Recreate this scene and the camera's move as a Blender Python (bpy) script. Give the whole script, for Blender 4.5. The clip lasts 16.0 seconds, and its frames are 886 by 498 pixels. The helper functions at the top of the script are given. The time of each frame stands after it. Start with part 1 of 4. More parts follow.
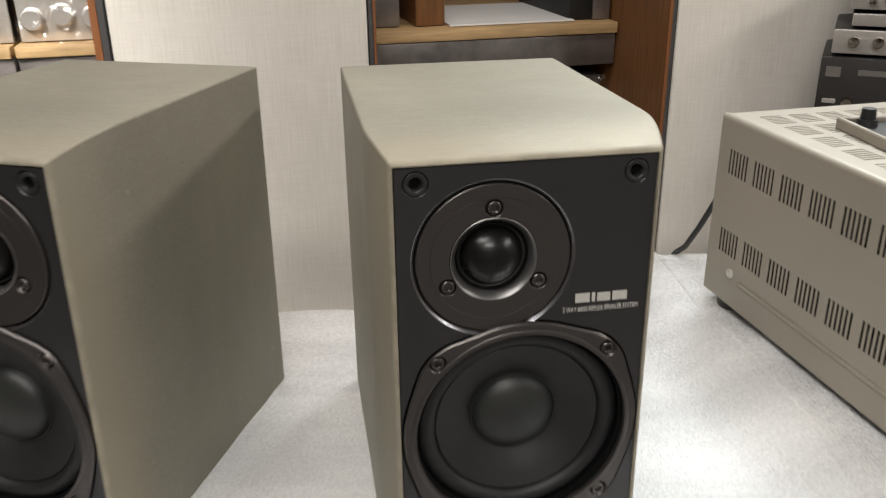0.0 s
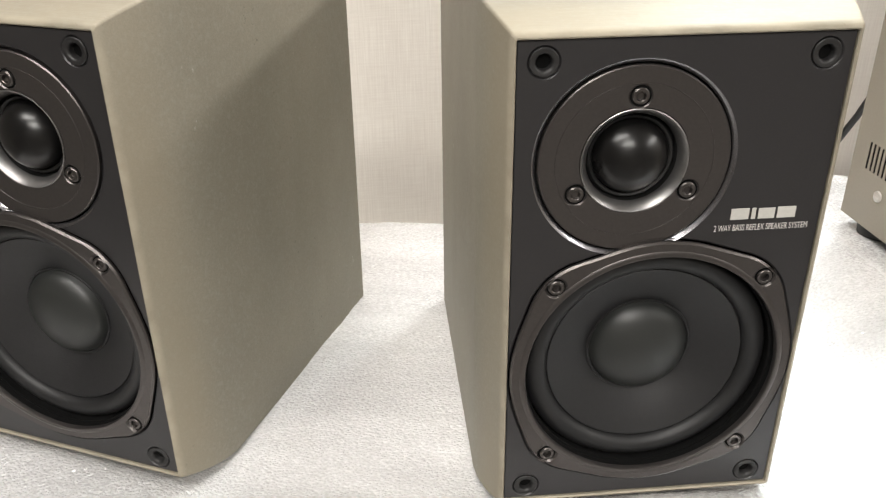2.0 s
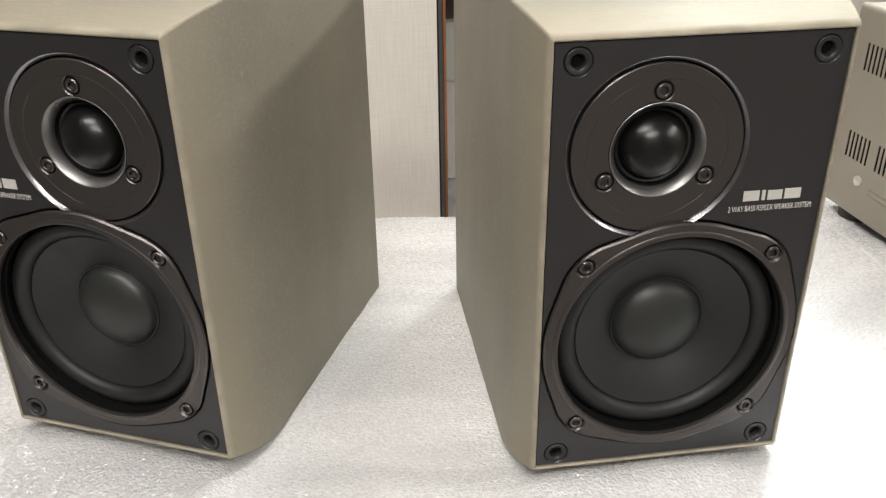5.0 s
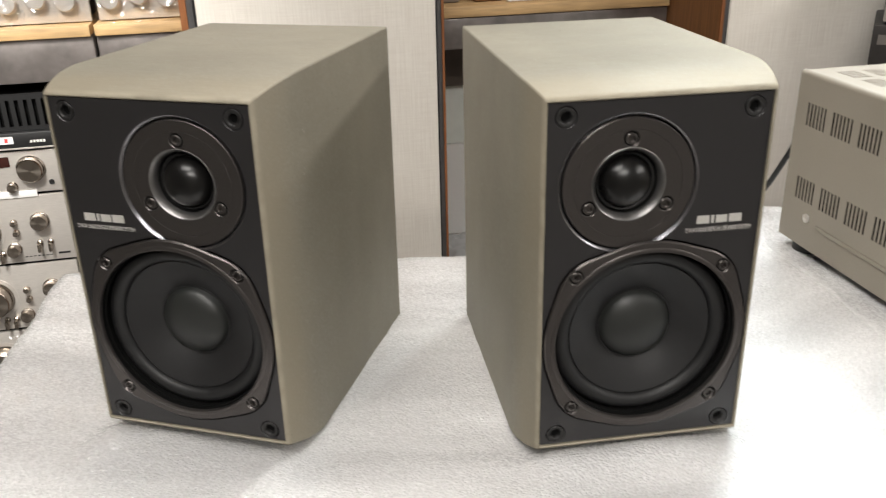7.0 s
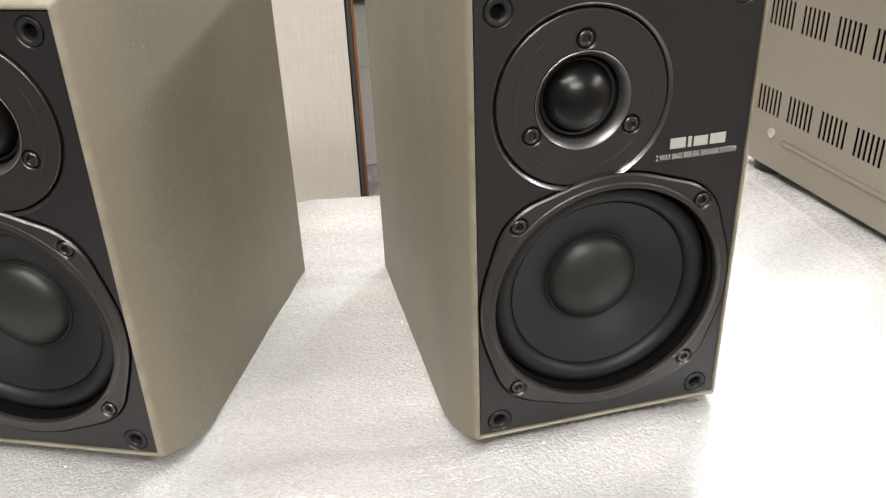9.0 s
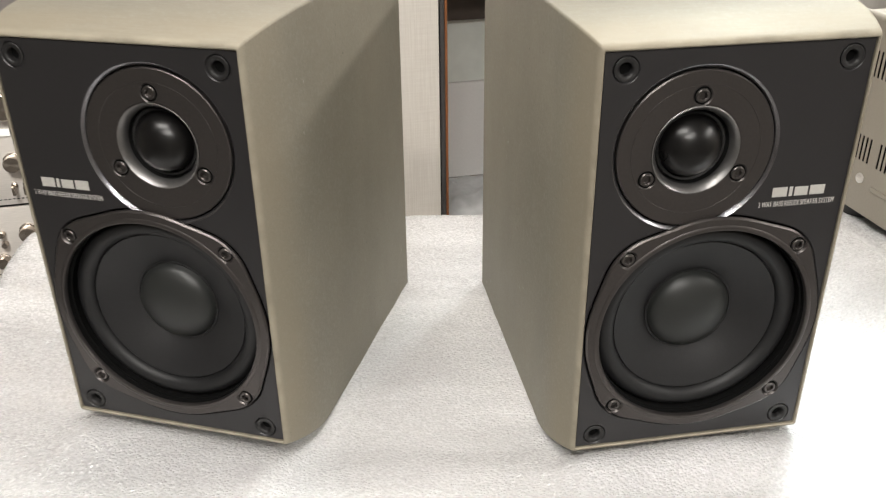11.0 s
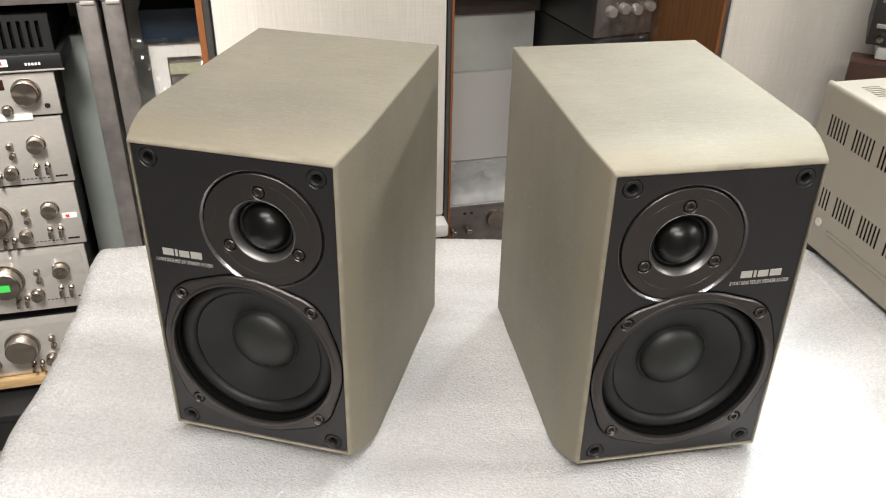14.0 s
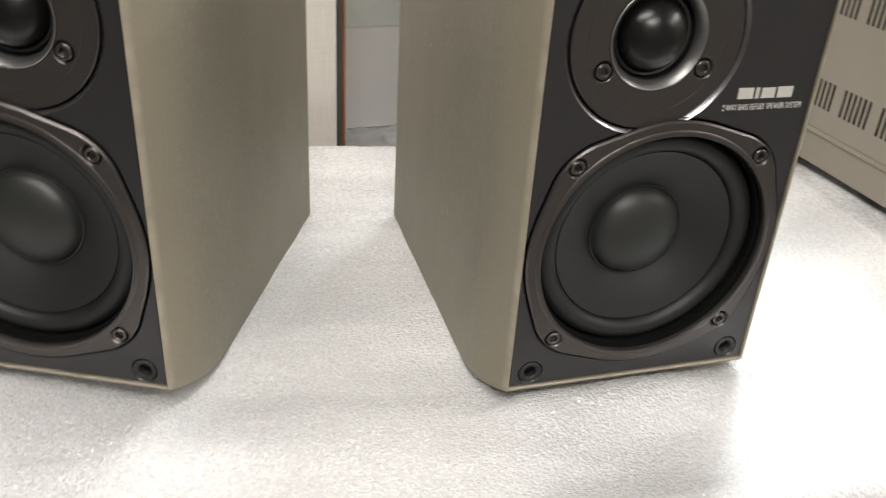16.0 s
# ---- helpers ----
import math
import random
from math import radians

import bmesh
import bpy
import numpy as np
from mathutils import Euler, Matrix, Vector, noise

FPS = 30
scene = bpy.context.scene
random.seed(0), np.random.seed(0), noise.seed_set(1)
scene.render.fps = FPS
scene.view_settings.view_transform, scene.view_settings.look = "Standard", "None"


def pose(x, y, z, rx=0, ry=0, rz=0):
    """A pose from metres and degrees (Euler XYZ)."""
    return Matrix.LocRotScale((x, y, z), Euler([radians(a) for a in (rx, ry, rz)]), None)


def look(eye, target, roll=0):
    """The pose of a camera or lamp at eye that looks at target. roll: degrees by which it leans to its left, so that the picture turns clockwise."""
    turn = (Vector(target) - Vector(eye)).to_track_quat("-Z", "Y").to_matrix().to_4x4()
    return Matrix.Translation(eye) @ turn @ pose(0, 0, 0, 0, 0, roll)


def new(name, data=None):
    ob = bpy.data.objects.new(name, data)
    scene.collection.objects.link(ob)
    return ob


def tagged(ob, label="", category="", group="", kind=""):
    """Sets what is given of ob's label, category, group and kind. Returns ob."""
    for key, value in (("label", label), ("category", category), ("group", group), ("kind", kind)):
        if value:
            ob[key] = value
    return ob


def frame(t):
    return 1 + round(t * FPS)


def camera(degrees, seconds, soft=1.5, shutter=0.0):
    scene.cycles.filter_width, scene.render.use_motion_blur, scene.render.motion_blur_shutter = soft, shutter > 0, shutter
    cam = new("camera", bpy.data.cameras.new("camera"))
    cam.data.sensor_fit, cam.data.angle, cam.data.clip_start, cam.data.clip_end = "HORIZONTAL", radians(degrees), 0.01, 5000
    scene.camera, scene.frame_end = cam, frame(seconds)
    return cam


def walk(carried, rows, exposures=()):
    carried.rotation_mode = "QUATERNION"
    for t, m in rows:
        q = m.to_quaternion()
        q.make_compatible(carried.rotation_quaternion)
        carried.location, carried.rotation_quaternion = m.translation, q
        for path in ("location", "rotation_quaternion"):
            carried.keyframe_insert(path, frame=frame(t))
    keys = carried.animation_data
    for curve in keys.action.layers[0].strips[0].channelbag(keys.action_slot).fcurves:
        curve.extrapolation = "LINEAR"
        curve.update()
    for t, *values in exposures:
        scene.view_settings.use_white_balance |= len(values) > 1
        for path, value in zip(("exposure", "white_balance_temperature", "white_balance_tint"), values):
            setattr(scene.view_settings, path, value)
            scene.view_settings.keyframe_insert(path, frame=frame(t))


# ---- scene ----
cam = camera(54.70, 16.0, soft=1.2, shutter=0.45)
# seconds, eye x y z, yaw, pitch, lean
PATH = [
    (0, 0.0083, 0.0154, 1.1052, 0.97, -22.58, -0.61),
    (0.2, 0.0005, 0.0606, 1.0960, -0.03, -23.21, 0.64),
    (0.3, -0.0074, 0.0781, 1.0856, -0.52, -24.04, 1.48),
    (0.4, -0.0137, 0.0771, 1.0748, -0.49, -24.30, 1.72),
    (0.5, -0.0215, 0.0808, 1.0604, -0.74, -25.28, 2.34),
    (0.7, -0.0257, 0.0875, 1.0422, -0.57, -26.51, 2.42),
    (1, -0.0269, 0.0900, 1.0526, 0.52, -27.71, 1.72),
    (1.5, -0.0197, 0.0862, 1.0612, 3.69, -27.77, 0.30),
    (2, -0.0169, 0.0813, 1.0664, 5.91, -27.78, -0.67),
    (2.5, -0.0211, 0.0747, 1.0694, 6.84, -27.90, -1.13),
    (3, -0.0289, 0.0723, 1.0711, 6.78, -27.81, -1.31),
    (3.5, -0.0386, 0.0707, 1.0715, 6.31, -27.96, -1.38),
    (4, -0.0422, 0.0685, 1.0727, 5.42, -27.90, -1.34),
    (4.2, -0.0441, 0.0692, 1.0734, 4.79, -27.96, -1.24),
    (6.3, -0.0636, -0.0275, 1.1041, 2.80, -26.14, -0.84),
    (6.5, -0.0697, -0.0389, 1.1101, 2.89, -25.24, -0.79),
    (7, -0.0591, -0.0610, 1.1016, 2.63, -23.59, -1.43),
    (7.2, -0.0337, -0.0524, 1.0878, 2.14, -23.57, -1.87),
    (7.5, -0.0336, -0.0180, 1.0678, 1.11, -24.73, -2.47),
    (7.7, -0.0481, 0.0158, 1.0661, -0.06, -25.60, -2.65),
    (8, -0.0477, 0.0526, 1.0704, -1.65, -26.95, -3.05),
    (8.5, -0.0498, 0.0503, 1.0550, -2.68, -28.28, -2.69),
    (9, -0.0520, 0.0556, 1.0604, -2.57, -28.68, -2.21),
    (9.5, -0.0643, 0.0599, 1.0624, -1.32, -28.63, -2.12),
    (9.7, -0.0779, 0.0627, 1.0582, -1.17, -28.62, -1.81),
    (11.8, -0.0825, -0.0203, 1.1331, 3.22, -27.60, -0.84),
    (12, -0.0811, -0.0281, 1.1474, 3.28, -27.79, -1.05),
    (12.5, -0.0852, -0.0351, 1.1876, 3.19, -29.75, -1.79),
    (13, -0.1165, -0.0492, 1.2101, 1.12, -30.86, -0.43),
    (13.5, -0.1212, -0.0515, 1.2075, 0.20, -30.76, 0.87),
    (14, -0.1192, -0.0479, 1.2067, 0.24, -31.29, 1.11),
    (14.5, -0.1141, -0.0474, 1.1874, 1.43, -30.11, 0.34),
    (14.7, -0.0971, -0.0518, 1.1438, 3.21, -27.27, -1.20),
    (14.8, -0.0922, -0.0494, 1.1165, 3.57, -26.25, -1.85),
    (15, -0.0711, -0.0361, 1.0818, 3.54, -26.53, -1.88),
    (15.2, -0.0683, -0.0225, 1.0565, 1.92, -26.48, -0.57),
    (15.4, -0.0784, 0.0030, 1.0446, -0.54, -27.66, -0.23),
    (15.5, -0.0914, 0.0270, 1.0373, -3.41, -28.03, 0.20),
    (15.7, -0.0989, 0.0577, 1.0357, -6.83, -29.14, 1.22),
    (15.8, -0.1026, 0.0643, 1.0349, -8.23, -29.50, 2.32),
    (16, -0.0978, 0.0668, 1.0324, -6.82, -29.85, 3.78),
]
EXPOSURES = [(0.0, -0.36), (0.5, -0.05), (1.0, 0.25), (1.5, 0.36), (2.5, 0.3), (4.2, 0.22), (6.3, -0.02), (7.0, -0.05), (7.6, 0.0), (8.2, 0.14), (9.5, 0.25), (11.8, 0.06), (12.5, 0.02), (14.5, 0.04), (15.0, 0.0), (15.5, 0.04), (16.0, 0.1)]
walk(cam, [(t, pose(x, y, z, 90 + pitch, 0, yaw) @ pose(0, 0, 0, 0, 0, lean)) for t, x, y, z, yaw, pitch, lean in PATH], EXPOSURES)

# ---- light ----
world = bpy.data.worlds.new("room_world")
scene.world = world
world.use_nodes = True
world.node_tree.nodes["Background"].inputs[0].default_value = (0.9, 0.95, 1.0, 1)
world.node_tree.nodes["Background"].inputs[1].default_value = 0.012

FLOOR, TABLE, CEILING = -0.25, 0.75, 2.25


def ceiling_lamp_light(x, y, sx, sy, watts, yaw=0.0, colour=(1.0, 0.965, 0.92)):
    data = bpy.data.lights.new("tube_light", "AREA")
    data.shape, data.size, data.size_y, data.energy, data.color = "RECTANGLE", sx, sy, watts, colour
    ob = new("tube_light", data)
    ob.matrix_world = pose(x, y, CEILING - 0.075, 0, 0, yaw)
    return ob


LAMPS = [(-0.5, -0.4, 0.0, 15.0, 0.9), (0.08, -1.4, 0.0, 38.0, 0.9), (-0.05, 0.92, 15.0, 14.0, 1.7), (2.55, -0.05, 90.0, 62.0, 2.2)]
for lx, ly, lyaw, watts, length in LAMPS:
    ceiling_lamp_light(lx, ly, length, 0.26, watts, lyaw)

# two added, unseen spots brighten the amplifier's side of the table and left-hand rack
ADDED_SPOTS = [((0.55, 1.33, 2.10), (0.31, 0.38, 0.82), 26.5, 185.0), ((-0.75, 0.15, 2.10), (-1.02, 1.60, 0.45), 38.0, 330.0)]
for (eye, aim, cone, watts), tint in zip(ADDED_SPOTS, ((0.90, 0.985, 1.0), (1.0, 0.97, 0.92))):
    beam = bpy.data.lights.new("added_beam", "SPOT")
    beam.energy, beam.color, beam.spot_size, beam.spot_blend, beam.shadow_soft_size = watts, tint, radians(cone), 0.55, 0.24
    new("added_beam", beam).matrix_world = look(eye, aim)


# ---- materials ----
def material(name, colour, rough=0.5, metal=0.0, grain=0.0, grain_scale=200.0, stretch=(1, 1, 1), bump=0.0, bump_scale=400.0,
             stain=0.0, stain_scale=12.0, spec=0.5, coat=0.0, rough_var=0.0, bump_dist=0.001):
    m = bpy.data.materials.new(name)
    m.use_nodes = True
    nt = m.node_tree
    n, l = nt.nodes, nt.links
    b = n["Principled BSDF"]
    b.inputs["Roughness"].default_value, b.inputs["Metallic"].default_value = rough, metal
    b.inputs["Specular IOR Level"].default_value = spec
    b.inputs["Coat Weight"].default_value = coat
    tc = n.new("ShaderNodeTexCoord")
    mp = n.new("ShaderNodeMapping")
    mp.inputs["Scale"].default_value = stretch
    l.new(tc.outputs["Object"], mp.inputs["Vector"])
    base = n.new("ShaderNodeRGB")
    base.outputs[0].default_value = (*colour, 1)
    out = base.outputs[0]
    for amount, scale, detail in ((grain, grain_scale, 3.0), (stain, stain_scale, 5.0)):
        if amount <= 0:
            continue
        tex = n.new("ShaderNodeTexNoise")
        tex.inputs["Scale"].default_value, tex.inputs["Detail"].default_value = scale, detail
        l.new(mp.outputs[0] if amount == grain else tc.outputs["Object"], tex.inputs["Vector"])
        ramp = n.new("ShaderNodeMapRange")
        ramp.inputs["From Min"].default_value, ramp.inputs["From Max"].default_value = 0.3, 0.7
        ramp.inputs["To Min"].default_value, ramp.inputs["To Max"].default_value = 1 - amount, 1 + amount
        l.new(tex.outputs[0], ramp.inputs["Value"])
        mul = n.new("ShaderNodeVectorMath")
        mul.operation = "SCALE"
        l.new(out, mul.inputs[0])
        l.new(ramp.outputs[0], mul.inputs["Scale"])
        out = mul.outputs[0]
    l.new(out, b.inputs["Base Color"])
    if rough_var > 0:
        tex = n.new("ShaderNodeTexNoise")
        tex.inputs["Scale"].default_value, tex.inputs["Detail"].default_value = 30.0, 4.0
        l.new(tc.outputs["Object"], tex.inputs["Vector"])
        ramp = n.new("ShaderNodeMapRange")
        ramp.inputs["To Min"].default_value, ramp.inputs["To Max"].default_value = rough - rough_var, rough + rough_var
        l.new(tex.outputs[0], ramp.inputs["Value"])
        l.new(ramp.outputs[0], b.inputs["Roughness"])
    if bump > 0:
        tex = n.new("ShaderNodeTexNoise")
        tex.inputs["Scale"].default_value, tex.inputs["Detail"].default_value = bump_scale, 3.0
        l.new(mp.outputs[0], tex.inputs["Vector"])
        bp = n.new("ShaderNodeBump")
        bp.inputs["Strength"].default_value, bp.inputs["Distance"].default_value = bump, bump_dist
        l.new(tex.outputs[0], bp.inputs["Height"])
        l.new(bp.outputs[0], b.inputs["Normal"])
    return m


def glow(name, colour, strength):
    m = bpy.data.materials.new(name)
    m.use_nodes = True
    b = m.node_tree.nodes["Principled BSDF"]
    b.inputs["Base Color"].default_value = (*colour, 1)
    b.inputs["Emission Color"].default_value, b.inputs["Emission Strength"].default_value = (*colour, 1), strength
    return m


def wallpaper_material():
    """Off-white linen wallpaper: fine upright and level threads, with soft mottling."""
    m = bpy.data.materials.new("linen_wallpaper")
    m.use_nodes = True
    n, l = m.node_tree.nodes, m.node_tree.links
    b = n["Principled BSDF"]
    b.inputs["Roughness"].default_value = 0.8
    tc = n.new("ShaderNodeTexCoord")
    total = None
    for stretch, w in (((500, 500, 14), 0.55), ((22, 22, 420), 0.3), ((9, 9, 7), 0.35)):
        mp = n.new("ShaderNodeMapping")
        mp.inputs["Scale"].default_value = stretch
        l.new(tc.outputs["Object"], mp.inputs["Vector"])
        t = n.new("ShaderNodeTexNoise")
        t.inputs["Scale"].default_value, t.inputs["Detail"].default_value = 1.0, 3.0
        l.new(mp.outputs[0], t.inputs["Vector"])
        s = n.new("ShaderNodeMath")
        s.operation = "MULTIPLY_ADD"
        s.inputs[1].default_value = w
        l.new(t.outputs[0], s.inputs[0])
        if total is None:
            s.inputs[2].default_value = 0.0
        else:
            l.new(total, s.inputs[2])
        total = s.outputs[0]
    ramp = n.new("ShaderNodeValToRGB")
    ramp.color_ramp.elements[0].position, ramp.color_ramp.elements[0].color = 0.42, (0.74, 0.685, 0.615, 1)
    ramp.color_ramp.elements[1].position, ramp.color_ramp.elements[1].color = 0.76, (0.87, 0.825, 0.755, 1)
    l.new(total, ramp.inputs[0])
    l.new(ramp.outputs[0], b.inputs["Base Color"])
    bp = n.new("ShaderNodeBump")
    bp.inputs["Strength"].default_value, bp.inputs["Distance"].default_value = 0.25, 0.001
    l.new(total, bp.inputs["Height"])
    l.new(bp.outputs[0], b.inputs["Normal"])
    return m


def foam_material():
    """White expanded foam sheet: small glossy cells and fibres."""
    m = bpy.data.materials.new("white_foam")
    m.use_nodes = True
    n, l = m.node_tree.nodes, m.node_tree.links
    b = n["Principled BSDF"]
    b.inputs["Roughness"].default_value = 0.45
    b.inputs["Coat Weight"].default_value, b.inputs["Coat Roughness"].default_value, b.inputs["Coat IOR"].default_value = 1.0, 0.05, 2.2
    b.inputs["Specular IOR Level"].default_value = 0.5
    b.inputs["Subsurface Weight"].default_value = 0.0
    tc = n.new("ShaderNodeTexCoord")
    mp = n.new("ShaderNodeMapping")
    mp.inputs["Scale"].default_value = (0.8, 1, 1)
    l.new(tc.outputs["Object"], mp.inputs["Vector"])
    vo = n.new("ShaderNodeTexVoronoi")
    vo.inputs["Scale"].default_value = 640
    l.new(mp.outputs[0], vo.inputs["Vector"])
    no = n.new("ShaderNodeTexNoise")
    no.inputs["Scale"].default_value, no.inputs["Detail"].default_value = 1300, 2
    l.new(mp.outputs[0], no.inputs["Vector"])
    mix = n.new("ShaderNodeMath")
    mix.operation = "MULTIPLY_ADD"
    mix.inputs[1].default_value = -0.6
    weak = n.new("ShaderNodeMath")
    weak.operation = "MULTIPLY"
    weak.inputs[1].default_value = 0.45
    l.new(no.outputs[0], weak.inputs[0])
    l.new(vo.outputs["Distance"], mix.inputs[0])
    l.new(weak.outputs[0], mix.inputs[2])
    fold_map = n.new("ShaderNodeMapping")
    fold_map.inputs["Scale"].default_value, fold_map.inputs["Rotation"].default_value = (0.28, 1.4, 1.0), (0.0, 0.0, 0.16)
    fold = n.new("ShaderNodeTexNoise")
    fold.inputs["Scale"].default_value, fold.inputs["Detail"].default_value = 11, 1.5
    l.new(tc.outputs["Object"], fold_map.inputs["Vector"])
    l.new(fold_map.outputs[0], fold.inputs["Vector"])
    folds = n.new("ShaderNodeBump")
    folds.inputs["Strength"].default_value, folds.inputs["Distance"].default_value = 0.60, 0.011
    l.new(fold.outputs[0], folds.inputs["Height"])
    bp = n.new("ShaderNodeBump")
    bp.inputs["Strength"].default_value, bp.inputs["Distance"].default_value = 1.0, 0.0010
    l.new(folds.outputs[0], bp.inputs["Normal"])
    l.new(mix.outputs[0], bp.inputs["Height"])
    l.new(bp.outputs[0], b.inputs["Normal"])
    cell = n.new("ShaderNodeTexVoronoi")
    cell.inputs["Scale"].default_value = 700
    l.new(mp.outputs[0], cell.inputs["Vector"])
    tilt = n.new("ShaderNodeVectorMath")
    tilt.operation = "MULTIPLY_ADD"
    tilt.inputs[1].default_value, tilt.inputs[2].default_value = (1.5, 1.5, 0.3), (-0.75, -0.75, -0.15)
    l.new(cell.outputs["Color"], tilt.inputs[0])
    add = n.new("ShaderNodeVectorMath")
    l.new(bp.outputs[0], add.inputs[0])
    l.new(tilt.outputs[0], add.inputs[1])
    unit_normal = n.new("ShaderNodeVectorMath")
    unit_normal.operation = "NORMALIZE"
    l.new(add.outputs[0], unit_normal.inputs[0])
    l.new(unit_normal.outputs[0], b.inputs["Coat Normal"])
    # Grey bands: uneven thickness, plus the folds' soft shading put into the colour.
    st = n.new("ShaderNodeTexNoise")
    st.inputs["Scale"].default_value, st.inputs["Detail"].default_value = 9, 6
    band = n.new("ShaderNodeMapping")
    band.inputs["Scale"].default_value, band.inputs["Rotation"].default_value = (0.35, 1.9, 1.0), (0.0, 0.0, 0.06)
    l.new(tc.outputs["Object"], band.inputs["Vector"])
    l.new(band.outputs[0], st.inputs["Vector"])
    ramp = n.new("ShaderNodeValToRGB")
    ramp.color_ramp.elements[0].position, ramp.color_ramp.elements[0].color = 0.38, (0.63, 0.628, 0.63, 1)
    ramp.color_ramp.elements[1].position, ramp.color_ramp.elements[1].color = 0.62, (0.80, 0.797, 0.795, 1)
    l.new(st.outputs[0], ramp.inputs[0])
    # Grain and flakes; the fibres' small shading is put into the colour.
    fine = n.new("ShaderNodeTexNoise")
    fine.inputs["Scale"].default_value, fine.inputs["Detail"].default_value = 560, 4
    l.new(mp.outputs[0], fine.inputs["Vector"])
    rng = n.new("ShaderNodeMapRange")
    rng.inputs["From Min"].default_value, rng.inputs["From Max"].default_value = 0.45, 0.92
    rng.inputs["To Min"].default_value, rng.inputs["To Max"].default_value = 0.84, 1.12
    flake = n.new("ShaderNodeMath")
    flake.operation = "MULTIPLY_ADD"
    flake.inputs[1].default_value = 0.35
    l.new(cell.outputs["Color"], flake.inputs[0])
    l.new(fine.outputs[0], flake.inputs[2])
    l.new(flake.outputs[0], rng.inputs["Value"])
    mul = n.new("ShaderNodeVectorMath")
    mul.operation = "SCALE"
    l.new(ramp.outputs[0], mul.inputs[0])
    l.new(rng.outputs[0], mul.inputs["Scale"])
    l.new(mul.outputs[0], b.inputs["Base Color"])
    return m


def cabinet_material():
    """Champagne-grey paint with brushed streaks, pale scuffs, dark specks, a tan worn rim and a front flare tinted as
    lit.
    """
    m = material("champagne_paint", (0.292, 0.269, 0.217), 0.57, 0.26, grain=0.085, grain_scale=150, stretch=(0.4, 9, 9), bump=0.05, bump_scale=260, stain=0.13, stain_scale=8, rough_var=0.08, spec=0.36)
    n, l = m.node_tree.nodes, m.node_tree.links
    b = n["Principled BSDF"]
    out = b.inputs["Base Color"].links[0].from_socket
    tc = n.new("ShaderNodeTexCoord")

    def mask(scale, low, high, stretch, detail=2.0):
        mp = n.new("ShaderNodeMapping")
        mp.inputs["Scale"].default_value = stretch
        l.new(tc.outputs["Object"], mp.inputs["Vector"])
        t = n.new("ShaderNodeTexNoise")
        t.inputs["Scale"].default_value, t.inputs["Detail"].default_value = scale, detail
        l.new(mp.outputs[0], t.inputs["Vector"])
        r = n.new("ShaderNodeMapRange")
        r.inputs["From Min"].default_value, r.inputs["From Max"].default_value = low, high
        l.new(t.outputs[0], r.inputs["Value"])
        return r.outputs[0]

    def times(x, y):
        k = n.new("ShaderNodeMath")
        k.operation = "MULTIPLY"
        l.new(x, k.inputs[0])
        if isinstance(y, float):
            k.inputs[1].default_value = y
        else:
            l.new(y, k.inputs[1])
        return k.outputs[0]

    def paint(fac, colour):
        nonlocal out
        mx = n.new("ShaderNodeMix")
        mx.data_type = "RGBA"
        l.new(fac, mx.inputs["Factor"])
        l.new(out, mx.inputs[6])
        mx.inputs[7].default_value = (*colour, 1)
        out = mx.outputs[2]

    paint(times(mask(520, 0.50, 0.75, (0.7, 1.0, 0.8), 4.0), 0.42), (0.36, 0.355, 0.302))
    paint(times(mask(16, 0.42, 0.72, (2.2, 2.2, 0.5), 5.0), 0.24), (0.225, 0.222, 0.178))
    paint(times(times(mask(330, 0.67, 0.71, (1, 1, 1)), mask(22, 0.57, 0.64, (1, 1, 1))), 0.5), (0.10, 0.09, 0.07))
    paint(times(times(mask(300, 0.71, 0.74, (1, 1, 0.6)), mask(15, 0.56, 0.62, (1, 1, 1))), 0.45), (0.60, 0.58, 0.52))
    sep = n.new("ShaderNodeSeparateXYZ")
    l.new(tc.outputs["Object"], sep.inputs[0])
    rim = n.new("ShaderNodeMapRange")
    rim.inputs["From Min"].default_value, rim.inputs["From Max"].default_value = 0.0042, 0.0008
    l.new(sep.outputs[1], rim.inputs["Value"])
    # Tan over the flared front puts the warm light it catches into the colour.
    band = n.new("ShaderNodeMapRange")
    band.inputs["From Min"].default_value, band.inputs["From Max"].default_value = 0.034, 0.016
    l.new(sep.outputs[1], band.inputs["Value"])
    paint(times(times(band.outputs[0], mask(14, 0.15, 0.60, (1, 1, 0.5), 4.0)), 0.6), (0.315, 0.270, 0.195))
    paint(times(times(rim.outputs[0], mask(60, 0.35, 0.62, (1, 1, 1), 4.0)), 0.75), (0.42, 0.375, 0.29))
    l.new(out, b.inputs["Base Color"])
    return m


CABINET = cabinet_material()
BAFFLE = material("charcoal_satin", (0.0265, 0.0251, 0.0264), 0.40, 0.35, grain=0.06, grain_scale=900, bump=0.03, bump_scale=1500, stain=0.05, stain_scale=30, spec=0.9)
GUNMETAL = material("gunmetal", (0.098, 0.089, 0.0855), 0.35, 0.80, grain=0.05, grain_scale=700, bump=0.03, bump_scale=1500)
CUT_EDGE = material("cut_metal_edge", (0.27, 0.265, 0.28), 0.27, 0.95, grain=0.04, grain_scale=500)
HORN = material("satin_silver_ring", (0.28, 0.272, 0.268), 0.38, 0.9, grain=0.04, grain_scale=500)
RUBBER = material("black_rubber", (0.012, 0.012, 0.012), 0.45, grain=0.1, grain_scale=300)
SOCKET = material("dark_grey_rubber", (0.014, 0.0135, 0.0135), 0.5, grain=0.1, grain_scale=300)
